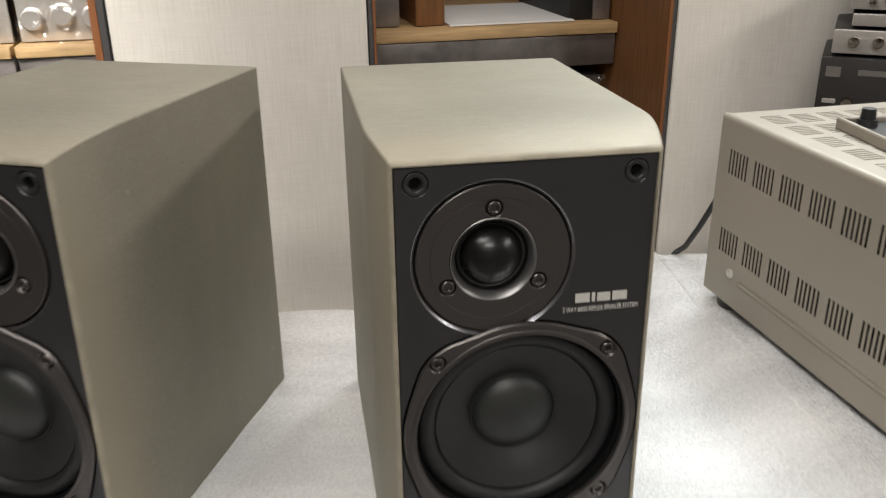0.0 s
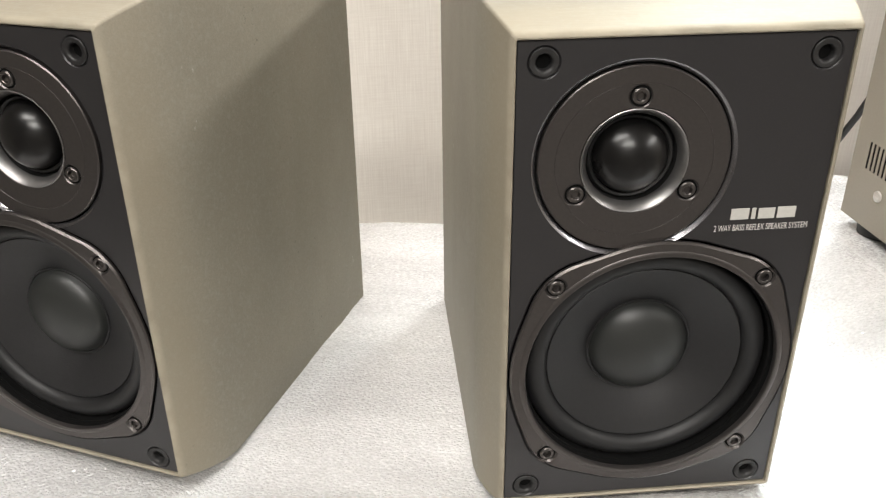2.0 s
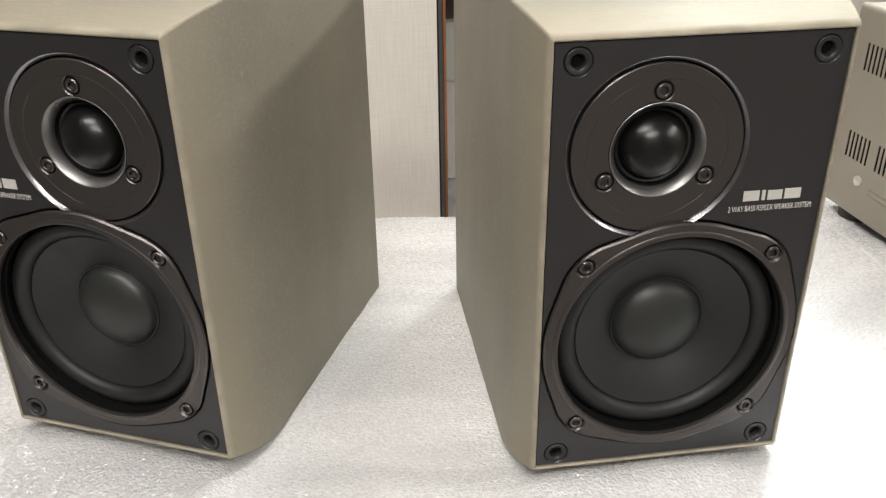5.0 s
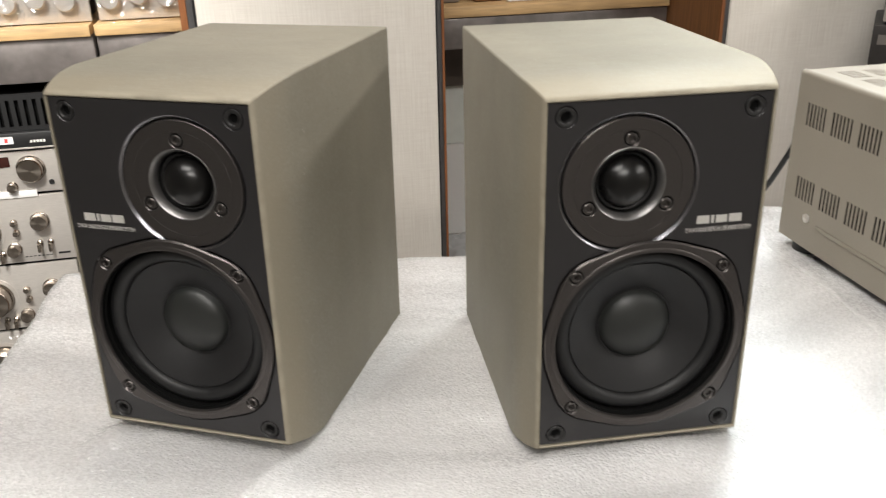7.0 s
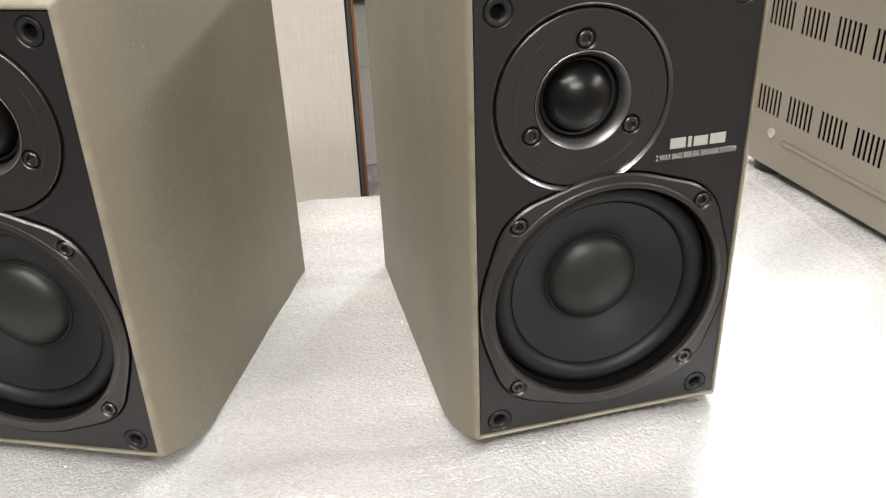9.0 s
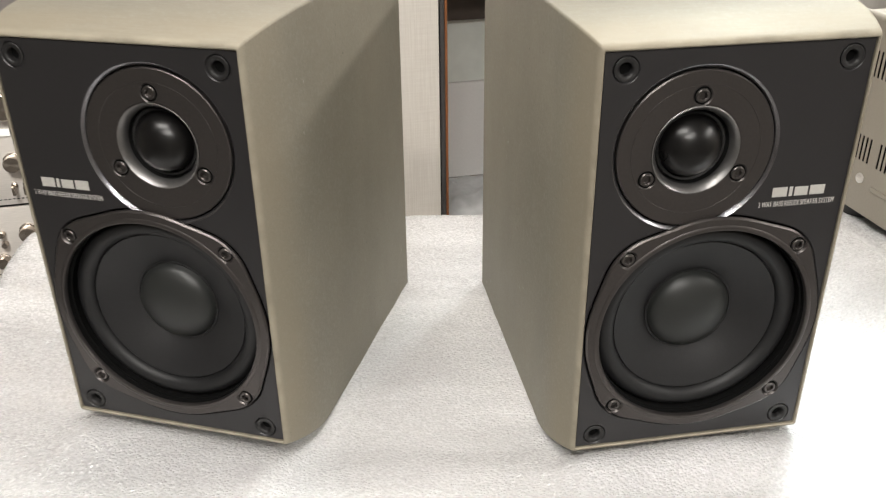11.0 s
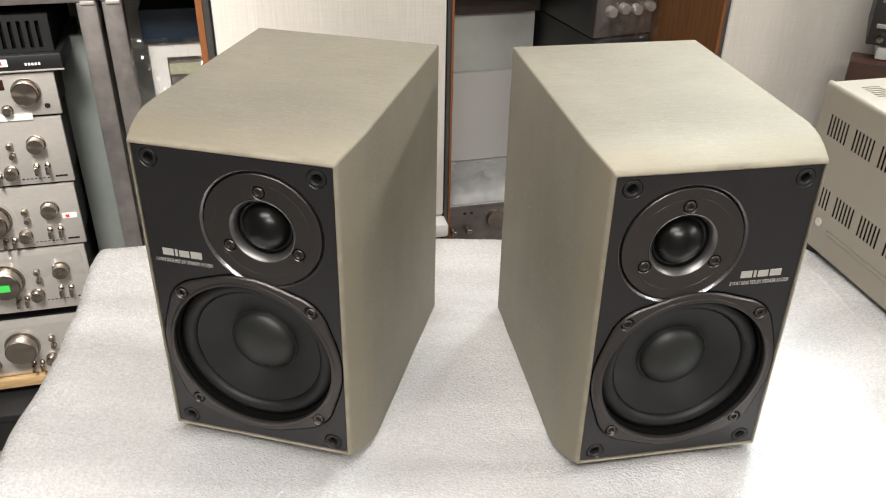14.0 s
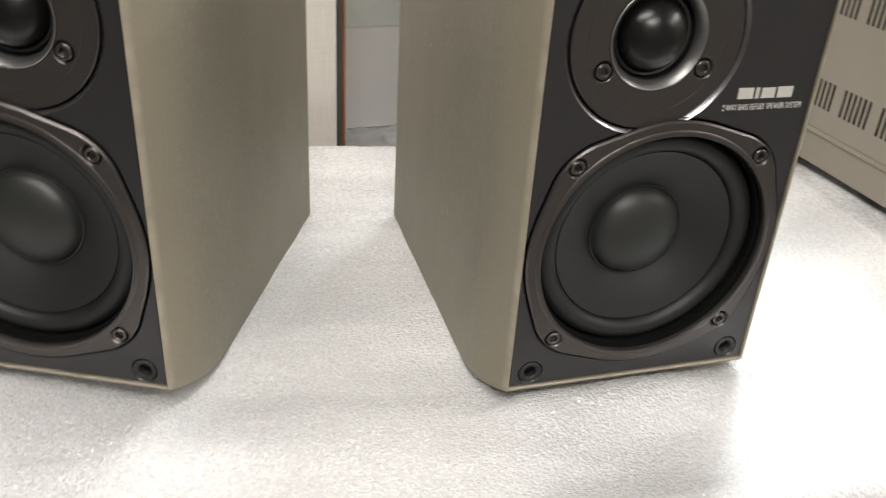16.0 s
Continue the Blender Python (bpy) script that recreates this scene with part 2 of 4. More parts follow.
CONE = material("black_paper_cone", (0.0108, 0.0106, 0.0113), 0.50, grain=0.12, grain_scale=500, bump=0.08, bump_scale=900, stain=0.1, stain_scale=40)
SURROUND = material("black_surround", (0.0085, 0.0085, 0.009), 0.52, grain=0.1, grain_scale=300, stain=0.1, stain_scale=60)
CAP = material("dark_dust_cap", (0.0190, 0.0203, 0.0190), 0.44, spec=0.55, grain=0.05, grain_scale=900, stain=0.06, stain_scale=60)
DOME = material("black_dome", (0.005, 0.0047, 0.0047), 0.29, grain=0.2, grain_scale=500, spec=0.45, rough_var=0.06)
STEEL_DARK = material("dark_steel", (0.12, 0.11, 0.105), 0.35, 0.9, grain=0.1, grain_scale=900)
PRINT = material("white_print", (0.72, 0.70, 0.66), 0.6, grain=0.04, grain_scale=800)
MARK = material("pale_mark", (0.50, 0.485, 0.45), 0.6, grain=0.04, grain_scale=800)
# Near-black that puts the shade of gaps, pockets and hollow insides into the colour.
VOID = material("hollow_shade", (0.006, 0.006, 0.006), 0.9, spec=0.08)
FOAM = foam_material()
WALLPAPER = wallpaper_material()
AMP_PAINT = material("warm_grey_enamel", (0.312, 0.279, 0.232), 0.48, 0.1, grain=0.03, grain_scale=600, bump=0.04, bump_scale=1200, stain=0.05, stain_scale=9)
WOOD_DARK = material("brown_veneer", (0.21, 0.092, 0.033), 0.45, grain=0.25, grain_scale=14, stretch=(14, 14, 0.8), stain=0.1, stain_scale=5)
WOOD_EDGE = material("orange_edge", (0.23, 0.083, 0.026), 0.5, grain=0.15, grain_scale=20, stretch=(8, 8, 1))
PLYWOOD = material("light_plywood", (0.50, 0.33, 0.16), 0.55, grain=0.2, grain_scale=12, stretch=(1.2, 14, 14), stain=0.12, stain_scale=8)
GREY_STEEL = material("scuffed_grey_steel", (0.245, 0.222, 0.212), 0.38, 0.7, grain=0.12, grain_scale=40, stain=0.25, stain_scale=14, rough_var=0.15)
BLACK = material("black_plastic", (0.008, 0.008, 0.0085), 0.5, grain=0.1, grain_scale=200, stain=0.1, stain_scale=12)
SILVER = material("brushed_silver_face", (0.62, 0.585, 0.545), 0.33, 0.55, grain=0.07, grain_scale=60, stretch=(1, 20, 20), stain=0.06, stain_scale=9)
KNOB = material("turned_aluminium", (0.38, 0.335, 0.29), 0.24, 1.0, grain=0.06, grain_scale=400)
knob_nodes, knob_links = KNOB.node_tree.nodes, KNOB.node_tree.links
knob_tangent = knob_nodes.new("ShaderNodeTangent")
knob_tangent.direction_type, knob_tangent.axis = "RADIAL", "Y"
knob_nodes["Principled BSDF"].inputs["Anisotropic"].default_value = 0.85
knob_links.new(knob_tangent.outputs[0], knob_nodes["Principled BSDF"].inputs["Tangent"])
brushed_tangent = SILVER.node_tree.nodes.new("ShaderNodeTangent")
brushed_tangent.direction_type, brushed_tangent.axis = "RADIAL", "Z"
SILVER.node_tree.nodes["Principled BSDF"].inputs["Anisotropic"].default_value = 0.7
SILVER.node_tree.links.new(brushed_tangent.outputs[0], SILVER.node_tree.nodes["Principled BSDF"].inputs["Tangent"])
TRIM_METAL = material("dull_aluminium_trim", (0.15, 0.145, 0.145), 0.4, 0.8, grain=0.08, grain_scale=60, stain=0.1, stain_scale=8)
GREEN = material("green_sticker", (0.06, 0.62, 0.10), 0.6, grain=0.03)
DISPLAY = material("dark_red_display", (0.03, 0.008, 0.006), 0.2, grain=0.05)
PALE = material("pale_green_board", (0.76, 0.79, 0.74), 0.35, grain=0.03, grain_scale=40, stain=0.10, stain_scale=4)
FILM = bpy.data.materials.new("clear_film")
FILM.use_nodes = True
film_nodes = FILM.node_tree.nodes
film_clear, film_gloss, film_mix = film_nodes.new("ShaderNodeBsdfTransparent"), film_nodes.new("ShaderNodeBsdfGlossy"), film_nodes.new("ShaderNodeMixShader")
film_gloss.inputs["Roughness"].default_value = 0.12
film_mix.inputs[0].default_value = 0.14
FILM.node_tree.links.new(film_clear.outputs[0], film_mix.inputs[1])
FILM.node_tree.links.new(film_gloss.outputs[0], film_mix.inputs[2])
FILM.node_tree.links.new(film_mix.outputs[0], film_nodes["Material Output"].inputs["Surface"])
PLASTER = material("painted_plaster", (0.55, 0.53, 0.50), 0.8, grain=0.05, grain_scale=60, bump=0.1, bump_scale=150, stain=0.05, stain_scale=2)
SHOP_WALL = material("shop_wall", (0.25, 0.235, 0.21), 0.8, grain=0.08, grain_scale=40, bump=0.1, bump_scale=150, stain=0.15, stain_scale=1.5)
FLOORING = material("grey_vinyl_floor", (0.22, 0.21, 0.20), 0.5, grain=0.15, grain_scale=90, stain=0.12, stain_scale=3)
TABLETOP = material("pale_laminate", (0.55, 0.52, 0.47), 0.45, grain=0.05, grain_scale=80, stain=0.05, stain_scale=4)
WHITE = material("white_paint", (0.75, 0.74, 0.72), 0.55, grain=0.03, grain_scale=80, stain=0.05, stain_scale=6)
PAPER = material("white_paper", (0.80, 0.79, 0.77), 0.7, grain=0.02, grain_scale=200)
CABLE = material("black_cable", (0.01, 0.01, 0.01), 0.4, grain=0.1, grain_scale=300)
RED = material("red_print", (0.6, 0.05, 0.05), 0.6, grain=0.03)
TUBE = glow("lamp_diffuser", (1.0, 0.95, 0.88), 1.5)


# ---- mesh helpers ----
def mesh_object(name, bm, mat, smooth=True, angle=35):
    bmesh.ops.recalc_face_normals(bm, faces=bm.faces)
    me = bpy.data.meshes.new(name)
    bm.to_mesh(me)
    bm.free()
    me.materials.append(mat)
    if smooth:
        me.shade_smooth()
        me.set_sharp_from_angle(angle=radians(angle))
    return new(name, me)


def part(name, bm, mat, parent, label="", m=None, smooth=True):
    ob = mesh_object(name, bm, mat, smooth)
    ob.parent = parent
    if m is not None:
        ob.matrix_basis = m
    if label:
        ob["label"] = label
    return ob


def thing(name, m, label, category, group="", kind=""):
    ob = new(name)
    ob.empty_display_size = 0.05
    ob.matrix_world = m
    return tagged(ob, label, category, group, kind)


def box(bm, x0, x1, y0, y1, z0, z1, bevel=0.0, segments=2):
    made = bmesh.ops.create_cube(bm, size=1, matrix=Matrix.LocRotScale(((x0 + x1) / 2, (y0 + y1) / 2, (z0 + z1) / 2), None, (x1 - x0, y1 - y0, z1 - z0)))
    if bevel > 0:
        edges = {e for v in made["verts"] for e in v.link_edges}
        bmesh.ops.bevel(bm, geom=list(edges), offset=bevel, segments=segments, affect="EDGES", profile=0.5)
    return bm


def boxed(*a, **k):
    return box(bmesh.new(), *a, **k)


def loft(bm, rings, close_start=False, close_end=False):
    """Joins rings of points with quads."""
    vs = [[bm.verts.new(p) for p in ring] for ring in rings]
    for a, b in zip(vs, vs[1:]):
        for i in range(len(a)):
            j = (i + 1) % len(a)
            bm.faces.new((a[i], a[j], b[j], b[i]))
    if close_start:
        bm.faces.new(vs[0])
    if close_end:
        bm.faces.new(vs[-1])
    return bm


def lathe(profile, u=0.0, z=0.0, seg=48, bm=None, cap=True):
    """Turns (radius, depth) pairs about the y axis at (u, z)."""
    bm = bm or bmesh.new()
    rings = [[(u + r * math.cos(2 * math.pi * i / seg), v, z + r * math.sin(2 * math.pi * i / seg)) for i in range(seg)] for r, v in profile if r > 1e-6]
    loft(bm, rings)
    for (r, v), side in ((profile[0], 0), (profile[-1], -1)):
        if r <= 1e-6:
            ring = rings[side]
            tip = bm.verts.new((u, v, z))
            near = [bm.verts.new(p) for p in ring]
            for i in range(seg):
                bm.faces.new((near[i], near[(i + 1) % seg], tip))
    bmesh.ops.remove_doubles(bm, verts=bm.verts, dist=1e-6)
    return bm


def circle(u, z, r, seg=48):
    return [(u + r * math.cos(2 * math.pi * i / seg), z + r * math.sin(2 * math.pi * i / seg)) for i in range(seg)]


def rect(x0, x1, z0, z1):
    return [(x0, z0), (x1, z0), (x1, z1), (x0, z1)]


def inside(p, poly):
    x, y = p
    hit = False
    for (x0, y0), (x1, y1) in zip(poly, poly[1:] + poly[:1]):
        if (y0 > y) != (y1 > y) and x < (x1 - x0) * (y - y0) / (y1 - y0) + x0:
            hit = not hit
    return hit


def grow(poly, d):
    cx, cy = sum(p[0] for p in poly) / len(poly), sum(p[1] for p in poly) / len(poly)
    out = []
    for x, y in poly:
        r = math.hypot(x - cx, y - cy)
        out.append((cx + (x - cx) * (r + d) / r, cy + (y - cy) * (r + d) / r))
    return out


def plate(outer, holes, front, back, bevel=0.0, floors=()):
    """A plate in the x-z plane, pierced by holes. floors: depth of a blind hole's floor, or None, hole by hole."""
    from mathutils.geometry import delaunay_2d_cdt
    face_outer, face_holes = grow(outer, -bevel), [grow(h, bevel) for h in holes]
    pts, edges = [], []
    for poly in [face_outer] + face_holes:
        k = len(pts)
        pts += [Vector(p) for p in poly]
        edges += [(k + i, k + (i + 1) % len(poly)) for i in range(len(poly))]
    vs, _, fs, *_ = delaunay_2d_cdt(pts, edges, [], 0, 1e-7)
    bm = bmesh.new()
    verts = [bm.verts.new((p.x, front, p.y)) for p in vs]
    spans = [(h, min(p[0] for p in h), max(p[0] for p in h), min(p[1] for p in h), max(p[1] for p in h)) for h in face_holes]
    for f in fs:
        c = [sum(vs[i][k] for i in f) / len(f) for k in (0, 1)]
        if inside(c, face_outer) and not any(a < c[0] < b and e < c[1] < g and inside(c, h) for h, a, b, e, g in spans):
            bm.faces.new([verts[i] for i in f])
    for n, (inner, wide) in enumerate(zip([outer] + list(holes), [face_outer] + face_holes)):
        deep = floors[n - 1] if n and n - 1 < len(floors) and floors[n - 1] is not None else back
        rings = [[(x, front, z) for x, z in wide]] + ([[(x, front + bevel, z) for x, z in inner]] if bevel else []) + [[(x, deep, z) for x, z in inner]]
        loft(bm, rings, close_end=bool(n and n - 1 < len(floors) and floors[n - 1] is not None))
    bmesh.ops.remove_doubles(bm, verts=bm.verts, dist=1e-6)
    return bm


def tube(points, radius, seg=10):
    """A round bar along points."""
    bm, rings = bmesh.new(), []
    pts = [Vector(p) for p in points]
    for i, p in enumerate(pts):
        way = (pts[min(i + 1, len(pts) - 1)] - pts[max(i - 1, 0)]).normalized()
        side = way.cross(Vector((0.3, 1, 0.1))).normalized()
        up = side.cross(way)
        rings.append([p + radius * (math.cos(2 * math.pi * k / seg) * side + math.sin(2 * math.pi * k / seg) * up) for k in range(seg)])
    return loft(bm, rings, True, True)


def lettering(text, x0, x1, z0, z1, y):
    """Words as a flat mesh, fitted into a box on the x-z plane."""
    data = bpy.data.curves.new("lettering", "FONT")
    data.body, data.offset = text, 0.0
    ob = new("lettering_source", data)
    bpy.context.view_layer.update()
    me = bpy.data.meshes.new_from_object(ob.evaluated_get(bpy.context.evaluated_depsgraph_get()))
    bpy.data.objects.remove(ob)
    xs, ys = [v.co.x for v in me.vertices], [v.co.y for v in me.vertices]
    a, b, c, d = min(xs), max(xs), min(ys), max(ys)
    for v in me.vertices:
        v.co = (x0 + (v.co.x - a) / (b - a) * (x1 - x0), y, z0 + (v.co.y - c) / (d - c) * (z1 - z0))
    bm = bmesh.new()
    bm.from_mesh(me)
    bpy.data.meshes.remove(me)
    return bm


# ---- the room ----
# The shelving wall: s along it, o behind its face.
WALL = pose(-0.126, 1.353, 0, 0, 0, math.degrees(math.atan(0.26)))


def structure(name, bm, mat, label, category, m=None, smooth=False):
    ob = mesh_object(name, bm, mat, smooth)
    if m is not None:
        ob.matrix_world = m
    return tagged(ob, label, category, kind="structure")


structure("floor", boxed(-3, 3.3, -2.6, 3, FLOOR - 0.1, FLOOR), FLOORING, "grey vinyl shop floor", "floor")
structure("ceiling", boxed(-3, 3.3, -2.6, 3, CEILING, CEILING + 0.1), PLASTER, "plain off-white ceiling", "ceiling")
structure("wall_west", boxed(-2.6, -2.5, -2.6, 3, FLOOR, CEILING), SHOP_WALL, "plain beige shop wall", "wall")

structure("wall_south", boxed(-2.5, 3.2, -2.6, -2.5, FLOOR, CEILING), SHOP_WALL, "plain beige wall of the shop", "wall")
structure("wall_north", boxed(-2.6, 4.2, 0.82, 0.92, FLOOR, CEILING), SHOP_WALL, "plain wall behind the shelving", "wall", WALL)
structure("wall_panel_1", boxed(-0.3725, -0.0002, 0.0, 0.06, 0.43, CEILING, bevel=0.003), WALLPAPER, "off-white linen wallpaper panel between the shelves", "wall panel", WALL, True)
structure("wall_panel_2", boxed(0.522, 2.2, 0.0, 0.06, FLOOR, CEILING, bevel=0.003), WALLPAPER, "off-white linen wallpaper panel", "wall panel", WALL, True)
structure("plinth", boxed(-0.40, 0.004, -0.03, 0.20, 0.398, 0.426, bevel=0.006), WHITE, "white painted plinth under the wallpaper panel", "plinth", WALL, True)

structure("wall_east", boxed(3.2, 3.3, -2.6, 3, FLOOR, CEILING), SHOP_WALL, "plain beige shop wall", "wall")
for lx, ly, lyaw, watts, length in LAMPS:
    lamp = thing("ceiling_lamp", pose(lx, ly, CEILING, 0, 0, lyaw), "long white fluorescent ceiling lamp", "ceiling lamp", "ceiling lamps")
    part("housing", boxed(-length / 2 - 0.05, length / 2 + 0.05, -0.16, 0.16, -0.07, 0.0, bevel=0.006), WHITE, lamp)
    part("diffuser", boxed(-length / 2, length / 2, -0.13, 0.13, -0.0738, -0.0703), TUBE, lamp, "glowing white diffuser")


for eye, aim, cone, watts in ADDED_SPOTS:
    spot = thing("spotlight", Matrix.Translation(Vector((eye[0], eye[1], CEILING))), "small white ceiling spotlight, unseen, added to brighten one area", "spotlight", "ceiling spotlights")
    arm = bmesh.new()
    bmesh.ops.create_cone(arm, cap_ends=True, segments=20, radius1=0.045, radius2=0.045, depth=0.02, matrix=pose(0, 0, -0.01))
    bmesh.ops.create_cone(arm, cap_ends=True, segments=16, radius1=0.010, radius2=0.010, depth=0.09, matrix=pose(0, 0, -0.06))
    part("arm", arm, WHITE, spot)
    turn = look((0, 0, 0), Vector(aim) - Vector(eye))
    can = bmesh.new()
    rings = [[(r * math.cos(2 * math.pi * k / 28), r * math.sin(2 * math.pi * k / 28), z) for k in range(28)] for r, z in ((0.046, -0.02), (0.050, -0.02), (0.050, 0.055), (0.030, 0.075))]
    loft(can, rings, close_end=True)
    part("shade", can, WHITE, spot, m=Matrix.Translation((0, 0, eye[2] - CEILING)) @ turn)


# ---- things: the table and its foam ----
def foam_sheet(x0, x1, y0, y1, top, drop, roll, step, wave, seed, skew=lambda y: 0.0, swell=lambda x, y: 0.0, lean=lambda x: 0.0, front=lambda x: 0.0, calm=lambda x, y: 0.0):
    """A soft sheet over a table: flat inside the edges, rolling down over them."""
    def bend(p, a, b):
        over = max(a - p, p - b, 0.0)
        sign = -1 if p < a else 1
        edge = min(max(p, a), b)
        arc = roll * math.pi / 2
        if over <= arc:
            t = over / roll
            return edge + sign * roll * math.sin(t), roll * (1 - math.cos(t)), over
        return edge + sign * (roll - 0.25 * (over - arc)), roll + (over - arc), over

    reach = roll * math.pi / 2 + drop
    xs = np.arange(x0 + roll - reach, x1 - roll + reach + step, step)
    ys = np.arange(y0 + roll - reach, y1 - roll + reach + step, step)
    verts, faces = [], []
    for y in ys:
        for x in xs:
            px, dx, ox = bend(x, x0 + roll, x1 - roll)
            py, dy, oy = bend(y, y0 + roll, y1 - roll)
            n1 = noise.noise((x * 3 + seed, y * 26 + x * 2, seed)) * 0.55 + noise.noise((x * 11, y * 42 + seed, 2.0)) * 0.26
            n2 = noise.noise((x * 90, y * 120, seed + 5.0))
            fall = max(dx, dy) + 0.3 * min(dx, dy)
            still = calm(x, y)
            lump = max(wave * (n1 - 0.30), -0.0075) * (1 - still) - 0.0026 * still + 0.0004 * n2
            edge = 0.006 * noise.noise((px * 14, py * 14, seed + 9.0))
            px += skew(py) + (edge if ox > 0 else 0.0)
            py += (edge if oy > 0 else 0.0) + (lean(px) if y > (y0 + y1) / 2 else 0.0) * min(1.0, max(0.0, (y - (y0 + y1) / 2) * 6))
            py += front(px) * min(1.0, max(0.0, ((y0 + y1) / 2 - y) * 6))
            verts.append((px, py, top + lump - fall + swell(px, py)))
    w = len(xs)
    for j in range(len(ys) - 1):
        for i in range(w - 1):
            faces.append((j * w + i, j * w + i + 1, (j + 1) * w + i + 1, (j + 1) * w + i))
    me = bpy.data.meshes.new("foam_sheet")
    me.from_pydata(verts, [], faces)
    me.materials.append(FOAM)
    me.shade_smooth()
    return new("foam_sheet", me)


def table(x0, x1, y0, y1, top, label):
    t = thing("work_table", pose(0, 0, 0), label, "table")
    part("tabletop", boxed(x0, x1, y0, y1, top - 0.03, top, bevel=0.003), TABLETOP, t)
    for x in (x0 + 0.03, x1 - 0.07):
        for y in (y0 + 0.03, y1 - 0.07):
            part("leg", boxed(x, x + 0.04, y, y + 0.04, FLOOR, top - 0.03, bevel=0.003), WHITE, t)
    return t


# x, y, yaw, side, base height, lean back
SPEAKERS = [(0.0436, 0.4068, 10.70, 1, 0.7490, 0.34), (-0.2506, 0.4125, -13.11, -1, 0.7495, 0.39)]


def back_edge(x):
    return float(np.interp(x, (-0.48, -0.42, -0.10, -0.06, 0.05, 0.20, 0.30), (0.698, 0.712, 0.734, 0.738, 0.768, 0.826, 0.832))) - 0.728


def pushed_up(x, y):
    """The foam swells along the lifted front edge of each loudspeaker."""
    h = 0.0
    for sx, sy, yaw, *_ in SPEAKERS:
        c, s = math.cos(radians(yaw)), math.sin(radians(yaw))
        u, v = c * (x - sx) + s * (y - sy), -s * (x - sx) + c * (y - sy)
        across = max(0.0, min(1.0, (0.085 - abs(u)) / 0.03))
        along = max(0.0, 1 - v / 0.042) ** 2 if v > 0 else math.exp(-(v / 0.028) ** 2)
        h = max(h, 0.0086 * along * across * across * (3 - 2 * across))
    return h


def rise(x, y):
    """The foam climbs towards the amplifier's side."""
    gap = -((x - 0.227) * 0.969 + (y - 0.7065) * 0.245)
    k = max(0.0, min(1.0, (0.085 - gap) / 0.062))
    dip = max(0.0, min(1.0, (y - 0.63) / 0.06))
    return (0.0245 - 0.0035 * dip) * k * k * (3 - 2 * k)


def ease(v):
    v = max(0.0, min(1.0, v))
    return v * v * (3 - 2 * v)


def seam(y):
    return 0.2375 - 0.14 * (y - 0.55)


def settled(x, y):
    """The sheet lies flatter behind the loudspeakers' fronts and beside the second sheet."""
    return max(0.72 * ease((y - 0.41) / 0.08), ease((x - seam(y) + 0.05) / 0.04))


def tucked(x, y):
    """It dips under the second sheet."""
    return 0.006 * ease((x - seam(y) - 0.003) / 0.012)


def front_edge(x):
    return float(np.interp(x, (-0.40, -0.20, 0.05, 0.15, 0.24), (0.262, 0.273, 0.317, 0.339, 0.343))) - 0.326


table(-0.44, 0.205, 0.362, 0.66, TABLE - 0.0085, "pale laminate work table under white foam")
table(0.215, 0.95, 0.375, 0.80, TABLE - 0.006, "pale laminate side table under the amplifier")
tagged(foam_sheet(-0.458, 0.30, 0.326, 0.728, TABLE + 0.0030, 0.06, 0.016, 0.0035, 0.0140, 1.0, lambda y: -0.117 * (y - 0.55), swell=lambda x, y: pushed_up(x, y) + rise(x, y) - tucked(x, y), lean=back_edge, front=front_edge, calm=settled), "soft white packing foam sheet spread over the table", "foam sheet")
tagged(foam_sheet(0.2375, 0.96, 0.338, 0.786, TABLE + 0.0016, 0.002, 0.0018, 0.004, 0.0012, 4.0, lambda y: -0.14 * (y - 0.55), swell=rise), "white packing foam sheet under the amplifier", "foam sheet")


# ---- things: the two loudspeakers ----
BW, BH = 0.0656, 0.1120
MID = 0.1260
TAPER = 0.042


def rounded_ring(hw0, hw1, z0, z1, v, r, seg=4):
    pts = []
    for cx, cz, a0 in ((hw1 - r, z1 - r, 0), (hw0 + r, z1 - r, 90), (hw0 + r, z0 + r, 180), (hw1 - r, z0 + r, 270)):
        for k in range(seg + 1):
            a = radians(a0 + 90 * k / seg)
            pts.append((cx + r * math.cos(a), v, cz + r * math.sin(a)))
    return pts


def cabinet_mesh():
    rings = []
    # inner wall of the rim, rim, flared front, straight body
    rings.append(rounded_ring(-BW - 0.0002, BW + 0.0002, MID - BH - 0.0002, MID + BH + 0.0002, 0.004, 0.0006))
    rings.append(rounded_ring(-BW - 0.0002, BW + 0.0002, MID - BH - 0.0002, MID + BH + 0.0002, 0.0006, 0.0006))
    rings.append(rounded_ring(-BW - 0.0008, BW + 0.0008, MID - BH - 0.0008, MID + BH + 0.0008, 0.0, 0.0008))
    for v in [0.0, 0.0012, 0.004, 0.008, 0.012, 0.016, 0.020, 0.024, 0.028, 0.032, 0.036, 0.039, 0.0407, TAPER, 0.046, 0.05, 0.06, 0.12, 0.18, 0.2122]:
        k = max(0.0, 1 - v / TAPER) ** 1.65
        fall = 0.0080 * max(0.0, 1 - v / 0.05) ** 2.2
        lip = 0.0011 if v == 0.0 else 0.0
        rings.append(rounded_ring(-0.0758 + 0.0084 * k + lip, 0.0758 - 0.0084 * k - lip, 0.0120 * k + lip, 0.2484 - fall - lip, v, 0.0016))
    rings.append(rounded_ring(-0.0748, 0.0748, 0.001, 0.2474, 0.2134, 0.0016))
    return loft(bmesh.new(), rings, close_end=True)


